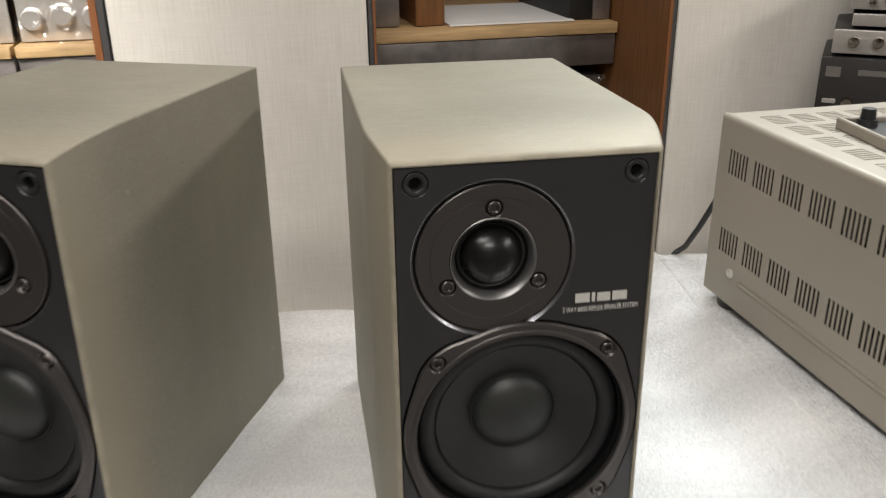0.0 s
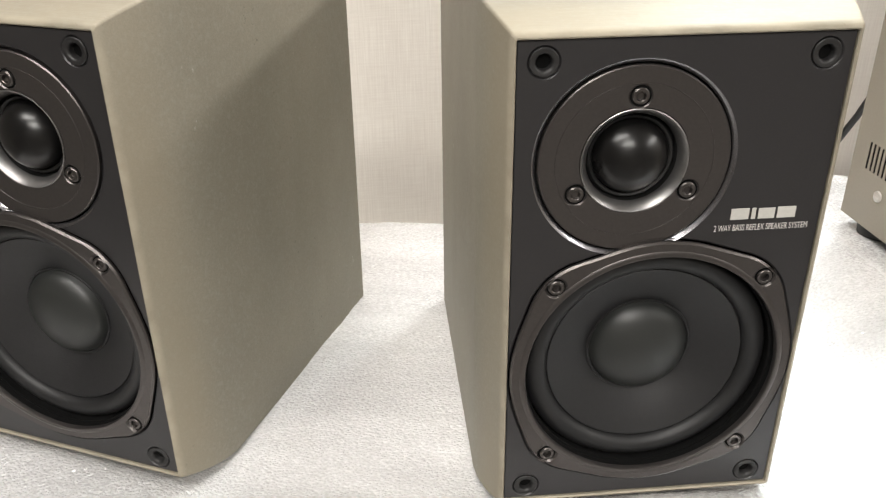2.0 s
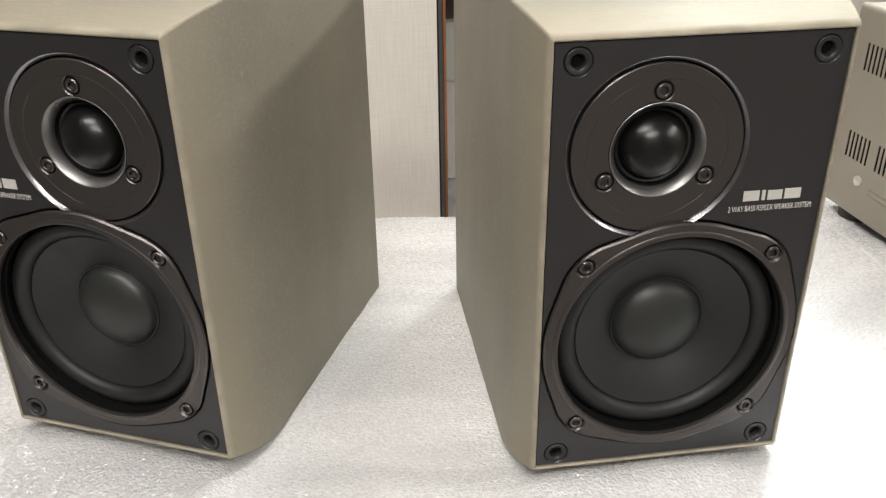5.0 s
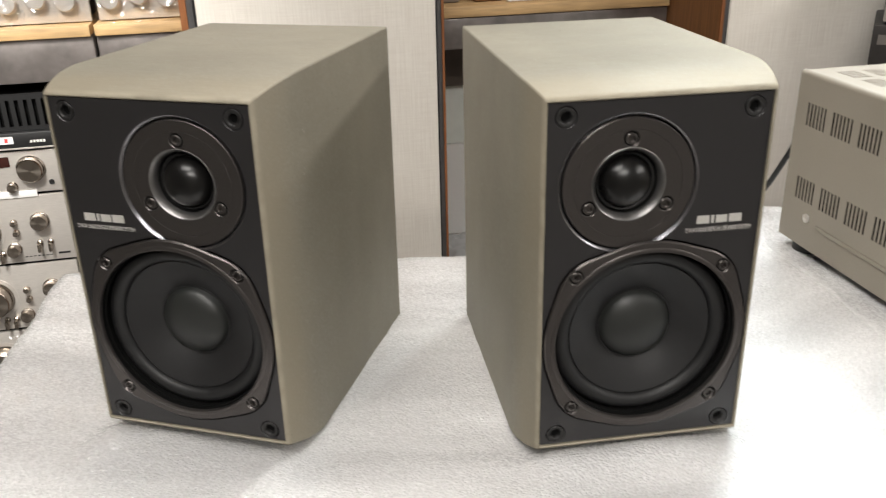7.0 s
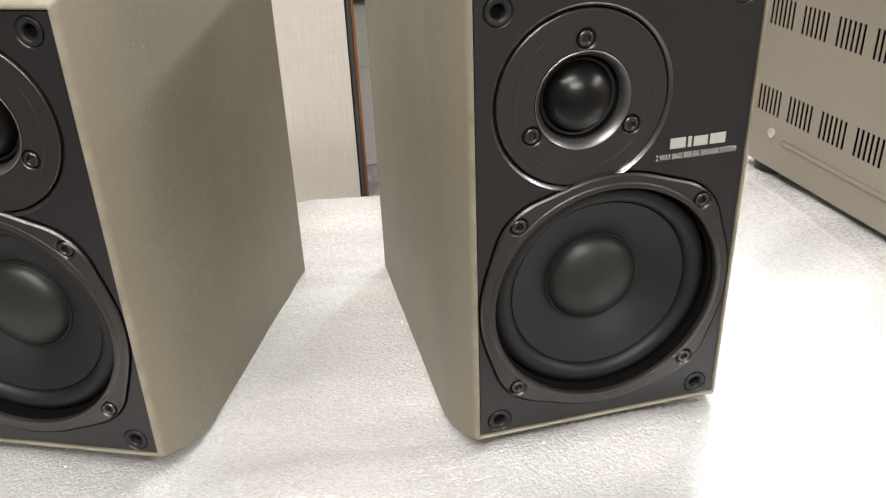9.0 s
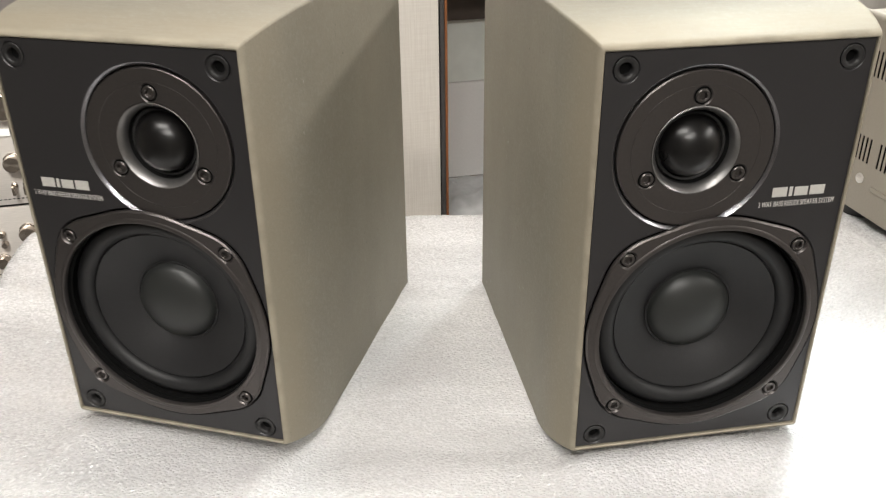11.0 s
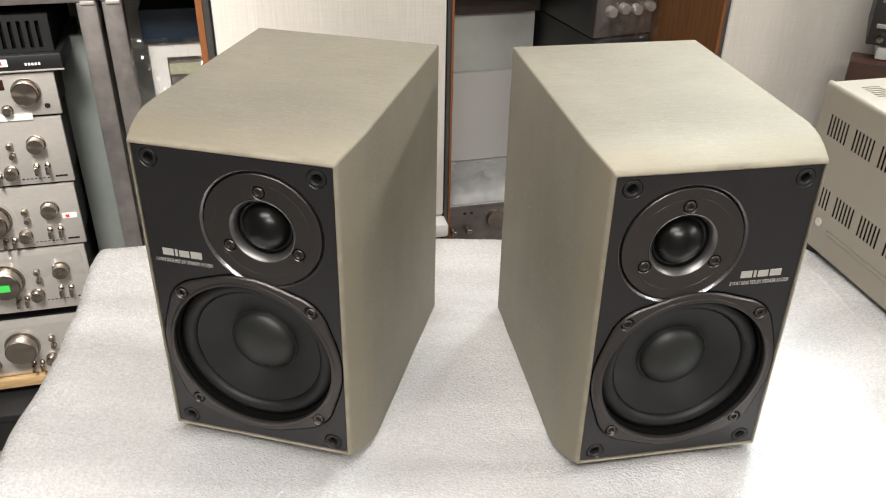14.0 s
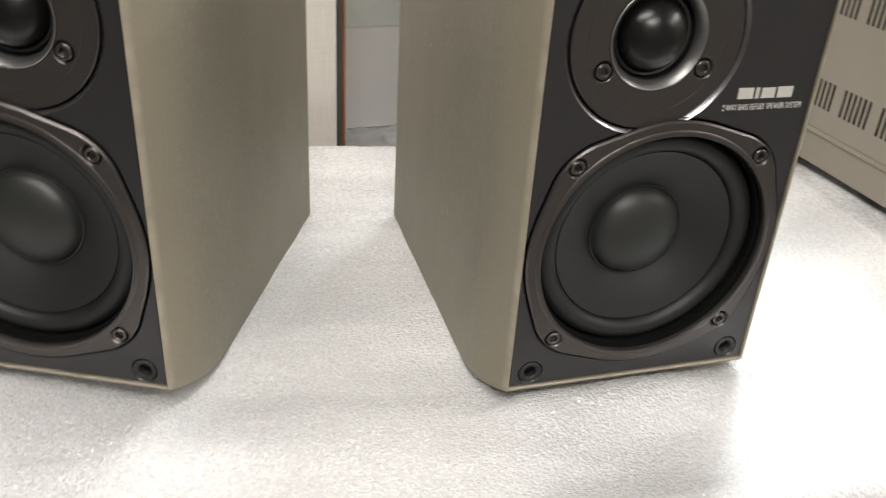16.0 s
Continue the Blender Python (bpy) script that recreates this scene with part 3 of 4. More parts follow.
def eared(u, z, r, ears, ear, seg=120):
    """The outline of a round frame with a lobe round each of its screws."""
    out = []
    for i in range(seg):
        a = 2 * math.pi * i / seg
        c, w = math.cos(a), math.sin(a)
        # how far the hull of the circle and the lobes reaches along this direction
        reach = max([r] + [(x - u) * c + (h - z) * w + ear for x, h in ears])
        out.append((c, w, reach))
    # the hull from its support lines: neighbouring lines meet at its corners
    hull = []
    for (c0, w0, d0), (c1, w1, d1) in zip(out, out[1:] + out[:1]):
        det = c0 * w1 - c1 * w0
        hull.append((u + (d0 * w1 - d1 * w0) / det, z + (c0 * d1 - c1 * d0) / det))
    return hull


def screw_mesh(u, z, v):
    bm = lathe([(0.0034, v + 0.002), (0.0034, v + 0.0004), (0.0030, v), (0.0021, v), (0.0019, v + 0.0002)], u, z, 24)
    hexa = lambda d, r: [(u + r * math.cos(math.pi * i / 3 + 0.3), d, z + r * math.sin(math.pi * i / 3 + 0.3)) for i in range(6)]
    loft(bm, [hexa(v + 0.0002, 0.0020), hexa(v + 0.0016, 0.0018)], close_end=True)
    return bm


def loudspeaker(m, side, label):
    """side: 1 has its words on the right, -1 is the mirrored one of the pair."""
    sp = thing("loudspeaker", m, label, "loudspeaker", "pair of loudspeakers")
    part("cabinet", cabinet_mesh(), CABINET, sp, "champagne-grey painted cabinet with a tapered front")
    tu, tz = -0.0165 * side, MID + 0.0619
    wz = MID - 0.0390
    ws = [(x, wz + z) for x in (-0.0457, 0.0457) for z in (-0.0452, 0.0452)]
    pegs = [(x, MID + z) for x in (-0.0550, 0.0550) for z in (-0.1042, 0.1034)]
    lobes = [(x * 0.62, wz + (z - wz) * 0.62) for x, z in ws]
    holes = [circle(tu, tz, 0.0411, 72), eared(0, wz, 0.0651, lobes, 0.0297)] + [circle(x, z, 0.0059, 28) for x, z in pegs]
    baffle = part("baffle", plate(rect(-BW, BW, MID - BH, MID + BH), holes, 0.0012, 0.006, 0.0008), BAFFLE, sp, "charcoal satin front panel")
    for x, z in pegs:
        part("grille_socket", lathe([(0.0058, 0.003), (0.0058, 0.0013), (0.0055, 0.0010), (0.0042, 0.0010), (0.0035, 0.0014), (0.0031, 0.0022), (0.0030, 0.012), (0.0, 0.012)], x, z, 28), SOCKET, baffle, "black rubber grille socket")
    part("cut_edge", lathe([(0.0420, 0.00110), (0.0415, 0.0014), (0.0403, 0.0027), (0.0402, 0.0050)], tu, tz, 72), CUT_EDGE, baffle, "bright cut edge of the tweeter opening")
    # printed words and the maker's mark as plain blocks
    x0, x1 = (0.0202, 0.0607) if side > 0 else (-0.0615, -0.0210)
    part("lettering", lettering("2 WAY BASS REFLEX SPEAKER SYSTEM", x0, x1, MID + 0.0289, MID + 0.0317, 0.00095), PRINT, baffle, "small white printed words", smooth=False)
    a, b = (0.0267 if side > 0 else -0.0555), MID + 0.0341
    for s0, s1, h in ((0, 0.0077, 0.0050), (0.0089, 0.0106, 0.0050), (0.0118, 0.0188, 0.0047), (0.0200, 0.0278, 0.0050)):
        part("maker_mark", boxed(a + s0, a + s1, 0.00085, 0.0012, b, b + h), MARK, baffle, "pale block of the maker's mark", smooth=False)
    # tweeter
    ts = [(tu + 0.0269 * math.cos(radians(d)), tz + 0.0001 + 0.0269 * math.sin(radians(d))) for d in (90, 210, 330)]
    tw = part("tweeter_plate", plate(circle(tu, tz, 0.0394, 72), [circle(tu, tz, 0.0221, 56)] + [circle(x, z, 0.0044, 24) for x, z in ts], 0.0014, 0.006, 0.0005, (None, 0.003, 0.003, 0.003)), GUNMETAL, sp, "gunmetal tweeter plate")
    part("line_ring", lathe([(0.0322, 0.0014), (0.0323, 0.00125), (0.0325, 0.00125), (0.0326, 0.0014)], tu, tz, 64), GUNMETAL, tw)
    part("horn_ring", lathe([(0.0222, 0.0013), (0.0218, 0.0011), (0.0213, 0.0015), (0.0193, 0.0044), (0.0189, 0.0062)], tu, tz, 56), HORN, tw, "satin silver horn ring")
    part("dome_surround", lathe([(0.0191, 0.0056), (0.0188, 0.0100), (0.0182, 0.0084), (0.0174, 0.0076), (0.0164, 0.0080), (0.0154, 0.0096)], tu, tz, 56), RUBBER, tw)
    part("dome", lathe([(0.0157 * math.cos(radians(a)), 0.0094 - 0.0122 * math.sin(radians(a))) for a in range(0, 90, 6)] + [(0.0, -0.0030)], tu, tz, 48), DOME, tw, "black soft dome")
    # Near-black rings paint the shade that lies in the screw pockets.
    for x, z in ts:
        part("recess", lathe([(0.00435, 0.0020), (0.0033, 0.0021)], x, z, 24), VOID, tw, "near-black ring for the shade in a screw recess")
        part("screw", screw_mesh(x, z, 0.0010), STEEL_DARK, tw, "dark hex socket screw")
    # woofer
    part("backing", plate(rect(-0.0650, 0.0650, MID - 0.110, MID + 0.108), [circle(0, wz, 0.0566, 64), circle(tu, tz, 0.0385, 64)], 0.0046, 0.0056), VOID, sp, "black backing behind the front panel")
    fr = part("woofer_frame", plate(eared(0, wz, 0.0646, lobes, 0.0292), [circle(0, wz, 0.0580, 96)] + [circle(x, z, 0.0042, 24) for x, z in ws], -0.0005, 0.0016, 0.0009, (None, 0.001, 0.001, 0.001, 0.001)), GUNMETAL, sp, "gunmetal woofer frame")
    part("inner_ring", lathe([(0.0606, -0.0004), (0.0602, -0.0007), (0.0597, -0.0009), (0.0586, -0.0012), (0.0579, -0.0010), (0.0575, -0.0002), (0.0575, 0.0015)], 0, wz, 96), GUNMETAL, fr)
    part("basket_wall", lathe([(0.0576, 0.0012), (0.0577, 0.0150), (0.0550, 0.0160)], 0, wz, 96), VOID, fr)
    part("surround", lathe([(0.0572, 0.0128)] + [(0.0515 + 0.0054 * math.cos(radians(a)), 0.0114 - 0.0052 * math.sin(radians(a))) for a in range(0, 181, 12)] + [(0.0458, 0.0110)], 0, wz, 96), SURROUND, fr, "black rubber half-roll surround")
    part("cone", lathe([(0.0461, 0.0108), (0.0455, 0.0103), (0.0448, 0.0106), (0.0395, 0.0128), (0.0335, 0.0156), (0.0280, 0.0186), (0.0240, 0.0207), (0.0215, 0.0222)], 0, wz, 96), CONE, fr, "black paper cone")
    part("cap_seam", lathe([(0.0252, 0.0204), (0.0248, 0.0196), (0.0240, 0.0197), (0.0235, 0.0204)], 0, wz, 72), CONE, fr, "raised glue seam round the dust cap")
    part("dust_cap", lathe([(0.0240, 0.0207), (0.0234, 0.0200)] + [(0.0232 * math.cos(radians(a)), 0.0202 - 0.0092 * math.sin(radians(a))) for a in range(8, 90, 8)] + [(0.0, 0.0110)], 0, wz, 64), CAP, fr, "dark grey dust cap")
    # Woofer screw pockets get their shade as near-black rings too.
    for x, z in ws:
        part("recess", lathe([(0.00415, 0.0006), (0.0033, 0.0007)], x, z, 24), VOID, fr, "near-black ring for the shade in a screw recess")
        part("screw", screw_mesh(x, z, -0.0006), STEEL_DARK, fr, "dark hex socket screw")
    return sp


for (x, y, yaw, side, base, lean), label in zip(SPEAKERS, ("champagne-grey bookshelf loudspeaker with charcoal front, on white foam", "champagne-grey bookshelf loudspeaker with mirrored charcoal front, on white foam")):
    loudspeaker(pose(x, y, base, -lean, 0, yaw), side, label)


# ---- things: the amplifier beside them ----
# Local x runs from its rear corner along the vented side towards its front, y to the inside, z up.
def vented_amplifier():
    w = math.degrees(math.atan2(-0.969, 0.245))
    L, W, Z0, H = 0.350, 0.42, 0.032, 0.1875
    amp = thing("amplifier", pose(0.2270, 0.7065, TABLE, 0, 0, w), "warm grey metal amplifier with slotted vents, on white foam", "amplifier")
    slots = []
    for row in (0.0735, 0.1408):
        for g in range(9):
            for k in range(6):
                x = 0.0163 + g * 0.0354 + k * 0.0047
                slots.append(rect(x, x + 0.0025, row, row + 0.0205))
    part("side_panel", plate(rect(0, L, Z0, H - 0.004), slots, 0.0, 0.0006), AMP_PAINT, amp, "slotted side panel", smooth=False)
    # Near-black sheet puts the unlit inside behind the slots into the colour.
    part("slot_shade", boxed(0.004, L - 0.004, 0.012, 0.016, Z0 + 0.004, H - 0.006), VOID, amp)
    tops = []
    for a in range(9):
        for b in range(10):
            for k in range(6):
                x = 0.0215 + a * 0.0335 + k * 0.0044
                y = 0.0185 + b * 0.0255
                tops.append(rect(x, x + 0.0019, y, y + 0.0185))
    top = part("top_panel", plate(rect(0.004, L, 0.004, W - 0.004), tops, 0.0, 0.0008), AMP_PAINT, amp, "slotted top panel", Matrix(((1, 0, 0, 0), (0, 0, 1, 0), (0, -1, 0, H), (0, 0, 0, 1))), smooth=False)
    bend = bmesh.new()
    arc = [(0.004 - 0.004 * math.sin(radians(a)), H - 0.004 + 0.004 * math.cos(radians(a))) for a in range(0, 91, 15)]
    rows = [[bend.verts.new((x, y, z)) for y, z in arc] for x in (0.0, L)]
    for i in range(len(arc) - 1):
        bend.faces.new((rows[0][i], rows[0][i + 1], rows[1][i + 1], rows[1][i]))
    part("bent_edge", bend, AMP_PAINT, amp)
    part("ridge", boxed(0.052, L - 0.004, -0.0009, -0.0001, 0.0545, 0.0585, bevel=0.0007), AMP_PAINT, amp, "pressed ridge along the side")
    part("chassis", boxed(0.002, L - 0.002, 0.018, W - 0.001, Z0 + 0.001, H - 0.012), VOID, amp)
    part("back_panel", boxed(-0.001, 0.003, 0.003, W - 0.003, Z0 + 0.002, H - 0.003), BLACK, amp)
    part("faceplate", boxed(L, L + 0.012, -0.003, W + 0.003, Z0, H + 0.003, bevel=0.002), SILVER, amp, "brushed silver faceplate")
    dish = lathe([(0.0075, 0.0), (0.0045, 0.0012), (0.0, 0.0014)], 0.0380, 0.0600, 28)
    part("screw", lathe([(0.0042, 0.0), (0.0040, -0.0012), (0.0028, -0.0020), (0.0, -0.0021)], 0.0380, 0.0600, 24, dish), SILVER, amp, "bright silver screw")
    for x in (0.025, L - 0.05):
        for y in (0.021, W - 0.035):
            foot = bmesh.new()
            bmesh.ops.create_cone(foot, cap_ends=True, segments=28, radius1=0.017, radius2=0.019, depth=0.022, matrix=pose(x, y, Z0 - 0.010))
            part("foot", foot, RUBBER, amp, "black rubber foot")
    return amp


vented_amplifier()


# ---- things: the shelving wall ----
def at_wall(s, o, z, yaw=0.0):
    return WALL @ pose(s, o, z, 0, 0, yaw)


# right-hand rack
rack = thing("shelf_rack", at_wall(0, 0, 0), "open rack with brown side boards, plywood shelf and grey steel beam", "shelf rack")
part("side_board", boxed(0.0092, 0.013, 0.004, 0.78, FLOOR, CEILING), WOOD_DARK, rack)
part("edge_strip", boxed(0.0092, 0.013, 0.0, 0.004, FLOOR, CEILING), WOOD_EDGE, rack, "orange edge strip")
part("trim", boxed(0.0022, 0.009, 0.002, 0.05, FLOOR, CEILING), TRIM_METAL, rack, "dull aluminium trim")
part("gap_strip", boxed(0.0, 0.002, 0.004, 0.05, FLOOR, CEILING), BLACK, rack, "thin black strip")
part("side_board", boxed(0.506, 0.512, 0.004, 0.78, FLOOR, CEILING), WOOD_DARK, rack)
part("edge_strip", boxed(0.506, 0.512, 0.0, 0.004, FLOOR, CEILING), WOOD_EDGE, rack, "orange edge strip")
part("trim", boxed(0.513, 0.5195, 0.002, 0.05, FLOOR, CEILING), TRIM_METAL, rack, "dull aluminium trim")
part("gap_strip", boxed(0.5197, 0.5217, 0.004, 0.05, FLOOR, CEILING), BLACK, rack, "thin black strip")
part("shelf_board", boxed(0.014, 0.503, 0.19, 0.78, 0.859, 0.879, bevel=0.002), PLYWOOD, rack, "light plywood shelf")
part("beam", boxed(0.014, 0.503, 0.197, 0.235, 0.800, 0.858, bevel=0.003), GREY_STEEL, rack, "scuffed grey steel beam")
part("back_board", boxed(0.014, 0.503, 0.775, 0.785, FLOOR, 0.858), PLASTER, rack)

# Dark brown strip puts the shade below the beam into a colour.
part("beam_shade", boxed(0.014, 0.314, 0.408, 0.418, 0.682, 0.80, bevel=0.002), material("dark_brown_shade", (0.085, 0.065, 0.052), 0.5, grain=0.1, grain_scale=60, stain=0.1, stain_scale=9), rack, "dark brown strip for the shade under the beam")

# left-hand rack
rack = thing("shelf_rack", at_wall(0, 0, 0), "open grey steel rack with plywood shelves and a brown side board", "shelf rack")
part("side_board", boxed(-0.396, -0.386, 0.004, 0.78, FLOOR, CEILING), WOOD_DARK, rack)
part("edge_strip", boxed(-0.396, -0.386, 0.0, 0.004, FLOOR, CEILING), WOOD_EDGE, rack, "orange edge strip")
part("trim", boxed(-0.3855, -0.3763, 0.002, 0.05, FLOOR, CEILING), TRIM_METAL, rack, "dull aluminium trim")
part("gap_strip", boxed(-0.3760, -0.3728, 0.004, 0.05, FLOOR, CEILING), BLACK, rack, "thin black strip")
for s0, s1 in ((-1.5, -0.588), (-0.582, -0.40)):
    part("shelf_board", boxed(s0, s1 - 0.002, 0.36, 0.80, 0.8375, 0.8585, bevel=0.002), PLYWOOD, rack, "light plywood shelf")
    part("beam", boxed(s0, s1, 0.372, 0.41, 0.755, 0.837, bevel=0.003), GREY_STEEL, rack, "scuffed grey steel beam")
for s0 in (-0.626, -0.580):
    part("weld_bead", boxed(s0 + 0.008, s0 + 0.034, 0.3695, 0.3735, 0.7505, 0.7575, bevel=0.0018), SILVER, rack, "bright weld bead")
    part("post", boxed(s0, s0 + 0.037, 0.374, 0.41, FLOOR, 0.755, bevel=0.003), GREY_STEEL, rack, "grey steel post")
part("shelf_board", boxed(-1.5, -0.628, 0.37, 0.80, -0.125, -0.100, bevel=0.002), PLYWOOD, rack, "light plywood shelf")
part("back_board", boxed(-1.5, -0.40, 0.805, 0.815, FLOOR, 0.84), PALE, rack, "pale green board")
# Grey-green here is the pale board's colour darkened for the shade behind the posts.
part("back_panel", boxed(-0.705, -0.644, 0.50, 0.51, FLOOR, 0.655), material("shaded_pale_board", (0.17, 0.185, 0.17), 0.45, grain=0.04, grain_scale=40, stain=0.1, stain_scale=4), rack, "pale board darkened to grey-green for its shade")
part("divider", boxed(-0.640, -0.634, 0.46, 0.80, FLOOR, 0.648), material("shaded_pale_divider", (0.18, 0.195, 0.18), 0.45, grain=0.04, grain_scale=40, stain=0.1, stain_scale=4), rack, "pale board darkened to grey-green for its shade")


def knob_on(face, s, z, r, depth, mat=KNOB, name="knob", label=""):
    prof = [(r * 1.12, 0.0), (r * 1.12, -0.003), (r, -0.004), (r * 0.97, -depth + 0.002), (r * 0.9, -depth), (r * 0.55, -depth - 0.0002), (0.0, -depth + 0.0006)]
    return part(name, lathe(prof, s, z, 36), mat, face, label)


def toggle_on(face, s, z):
    bm = lathe([(0.006, 0.0), (0.006, -0.004), (0.0035, -0.006), (0.0, -0.006)], s, z, 16)
    box(bm, s - 0.0032, s + 0.0032, -0.020, -0.005, z - 0.016, z + 0.002, bevel=0.002)
    return part("toggle", bm, KNOB, face, "chrome toggle switch")


def hifi_unit(m, width, height, depth, label, face_mat=SILVER):
    """Origin at the front right lower corner; x runs to the left as negative."""
    unit = thing("stereo_unit", m, label, "stereo unit", "stacked stereo units")
    part("case", boxed(-width + 0.008, -0.008, 0.006, depth, 0.004, height - 0.004, bevel=0.003), BLACK, unit, "black metal case")
    face = part("faceplate", boxed(-width, 0, -0.004, 0.005, 0.002, height - 0.002, bevel=0.0015), face_mat, unit, "brushed silver faceplate" if face_mat is SILVER else "dark faceplate")
    return unit, face


FACE = -0.0042


def on_face(face, ob):
    ob.location.y = FACE
    return ob


def control_amplifier(z0, z1, e, sticker, label, tagged_face=False):
    h = z1 - z0
    unit, face = hifi_unit(at_wall(e, 0.384, z0), 0.40, h, 0.32, label)
    top = h
    on_face(face, knob_on(face, -0.057, top - 0.056, 0.0165, 0.022))
    on_face(face, knob_on(face, -0.116, top - 0.114, 0.0125, 0.020))
    on_face(face, knob_on(face, -0.107, top - 0.056, 0.0060, 0.012))
    on_face(face, knob_on(face, -0.106, top - 0.078, 0.0060, 0.012))
    dial = bmesh.new()
    lathe([(0.046, 0.0), (0.0455, -0.0008), (0.0, -0.0008)], -0.172, top - 0.072, 48, dial)
    on_face(face, part("dial", dial, SILVER, face, "engraved silver dial"))
    on_face(face, knob_on(face, -0.172, top - 0.072, 0.034, 0.030, label="large turned volume knob"))
    if sticker:
        st = boxed(-0.182, -0.160, -0.0320, -0.0311, top - 0.082, top - 0.066)
        on_face(face, part("sticker", st, GREEN, face, "bright green price sticker"))
    if tagged_face:
        tag = part("tag", boxed(-0.036, -0.007, -0.0010, 0.0, top - 0.082, top - 0.070), PAPER, face, "small white paper tag", smooth=False)
        on_face(face, tag)
        part("print", boxed(-0.030, -0.022, -0.0016, -0.0011, top - 0.080, top - 0.073), RED, tag, "red printed mark", smooth=False)
    for s in (-0.066, -0.045, -0.158, -0.140):
        on_face(face, toggle_on(face, s, top - (0.104 if s > -0.1 else 0.122)))
    for s in (-0.24, -0.28, -0.33):
        on_face(face, knob_on(face, s, top - 0.115, 0.0125, 0.020))
    bars = bmesh.new()
    for k in range(7):
        box(bars, -0.10 + 0.008 * k, -0.095 + 0.008 * k, -0.0004, 0.0002, top - 0.134, top - 0.132)
    box(bars, -0.035, -0.012, -0.0004, 0.0002, top - 0.133, top - 0.129)
    on_face(face, part("printed_marks", bars, BLACK, face, "small dark printed marks", smooth=False))
    WRAPS_LOW.append((unit, h))
    return unit


WRAPS_LOW = []
E0 = -0.697
control_amplifier(0.385, 0.532, E0 - 0.001, False, "silver stereo amplifier with turned knobs in a stack")
control_amplifier(0.236, 0.383, E0 - 0.006, True, "silver stereo amplifier with a green sticker on its knob", True)
control_amplifier(0.074, 0.234, E0 - 0.014, True, "silver stereo amplifier with a green sticker on its volume knob")
control_amplifier(-0.098, 0.056, E0 - 0.020, False, "silver stereo amplifier wrapped at the foot of the stack")

unit, face = hifi_unit(at_wall(E0 + 0.004, 0.384, 0.534), 0.40, 0.090, 0.30, "slim silver tuner with a dark red display")
on_face(face, knob_on(face, -0.057, 0.052, 0.0245, 0.020, label="large turned tuning knob"))
on_face(face, knob_on(face, -0.098, 0.017, 0.0095, 0.014))
on_face(face, knob_on(face, -0.135, 0.017, 0.0095, 0.014))
on_face(face, part("jack", lathe([(0.0055, 0.0), (0.005, -0.002), (0.003, -0.002), (0.0, 0.0)], -0.024, 0.021, 20), BLACK, face, "black headphone jack"))
on_face(face, part("display", boxed(-0.24, -0.094, -0.0012, 0.0, 0.058, 0.079, bevel=0.0008), DISPLAY, face, "dark red display"))

on_face(face, part("plastic_strip", boxed(-0.39, -0.055, -0.003, -0.0005, -0.006, 0.008, bevel=0.001), WHITE, face, "strip of white plastic wrapping"))
# black slotted unit on the tuner
unit = thing("slotted_unit", at_wall(E0 + 0.014, 0.386, 0.628), "black slotted power unit on top of the stack", "stereo unit")
slots = [rect(-0.30 + 0.0162 * k, -0.2925 + 0.0162 * k, 0.042, 0.094) for k in range(18)]
part("front", plate(rect(-0.40, 0.0, 0.034, 0.106), slots, 0.0, 0.004), BLACK, unit, "black slotted front", smooth=False)
part("base", boxed(-0.40, 0.012, -0.012, 0.24, 0.0, 0.033, bevel=0.003), BLACK, unit)
part("edge_strip", boxed(-0.40, 0.013, -0.0145, -0.0125, 0.0, 0.0035, bevel=0.0008), SILVER, unit, "thin silver edge strip")
part("case", boxed(-0.40, 0.0, 0.014, 0.24, 0.033, 0.106, bevel=0.002), VOID, unit)
tag = part("tag", boxed(-0.112, -0.086, -0.0134, -0.0124, 0.012, 0.026), PAPER, unit, "white paper tag")
part("print", boxed(-0.102, -0.096, -0.0140, -0.0135, 0.015, 0.023), RED, tag, "red printed mark", smooth=False)
marks = bmesh.new()
for k in range(5):
    box(marks, -0.056 + 0.006 * k, -0.052 + 0.006 * k, -0.0130, -0.0122, 0.012, 0.017)
part("printed_marks", marks, PRINT, unit, "pale printed marks", smooth=False)

# plastic-wrapped silver units on the upper left shelf
WRAPPED = []
for e, w in ((-0.588, 0.42), (-0.405, 0.17)):
    unit, face = hifi_unit(at_wall(e, 0.40, 0.8590), w, 0.15, 0.30, "silver stereo unit wrapped in clear plastic on the shelf")
    WRAPPED.append((unit, (-w, 0.0, -0.004, 0.155, -0.032, 0.012, w)))
    for k in range(6 if w > 0.3 else 3):
        on_face(face, knob_on(face, -0.04 - 0.052 * k, 0.042 + 0.006 * (k % 2), 0.0185, 0.02, SILVER))

# boxes between the posts and the panel
frame_ob = thing("framed_panel", at_wall(-0.518, 0.47, 0.45), "pale framed panel wrapped in plastic behind the posts", "framed panel")
# Frame's white is dulled to plaster grey to put its shade into the colour.
part("frame", plate(rect(0, 0.118, -0.70, 0.19), [rect(0.034, 0.115, -0.65, 0.158)], 0.0, 0.03, 0.0), PLASTER, frame_ob, smooth=False)
part("panel", boxed(0.032, 0.117, 0.012, 0.02, -0.65, 0.160), GREY_STEEL, frame_ob)
part("inner_strip", boxed(0.036, 0.117, 0.006, 0.011, 0.118, 0.140), material("olive_print", (0.30, 0.29, 0.20), 0.5, grain=0.08), frame_ob, "olive printed strip")
part("label", boxed(0.036, 0.085, 0.006, 0.011, 0.04, 0.088), PAPER, frame_ob, "white paper label")
blue = thing("blue_box", at_wall(-0.525, 0.46, 0.641), "dark blue cardboard box on the framed panel", "box")
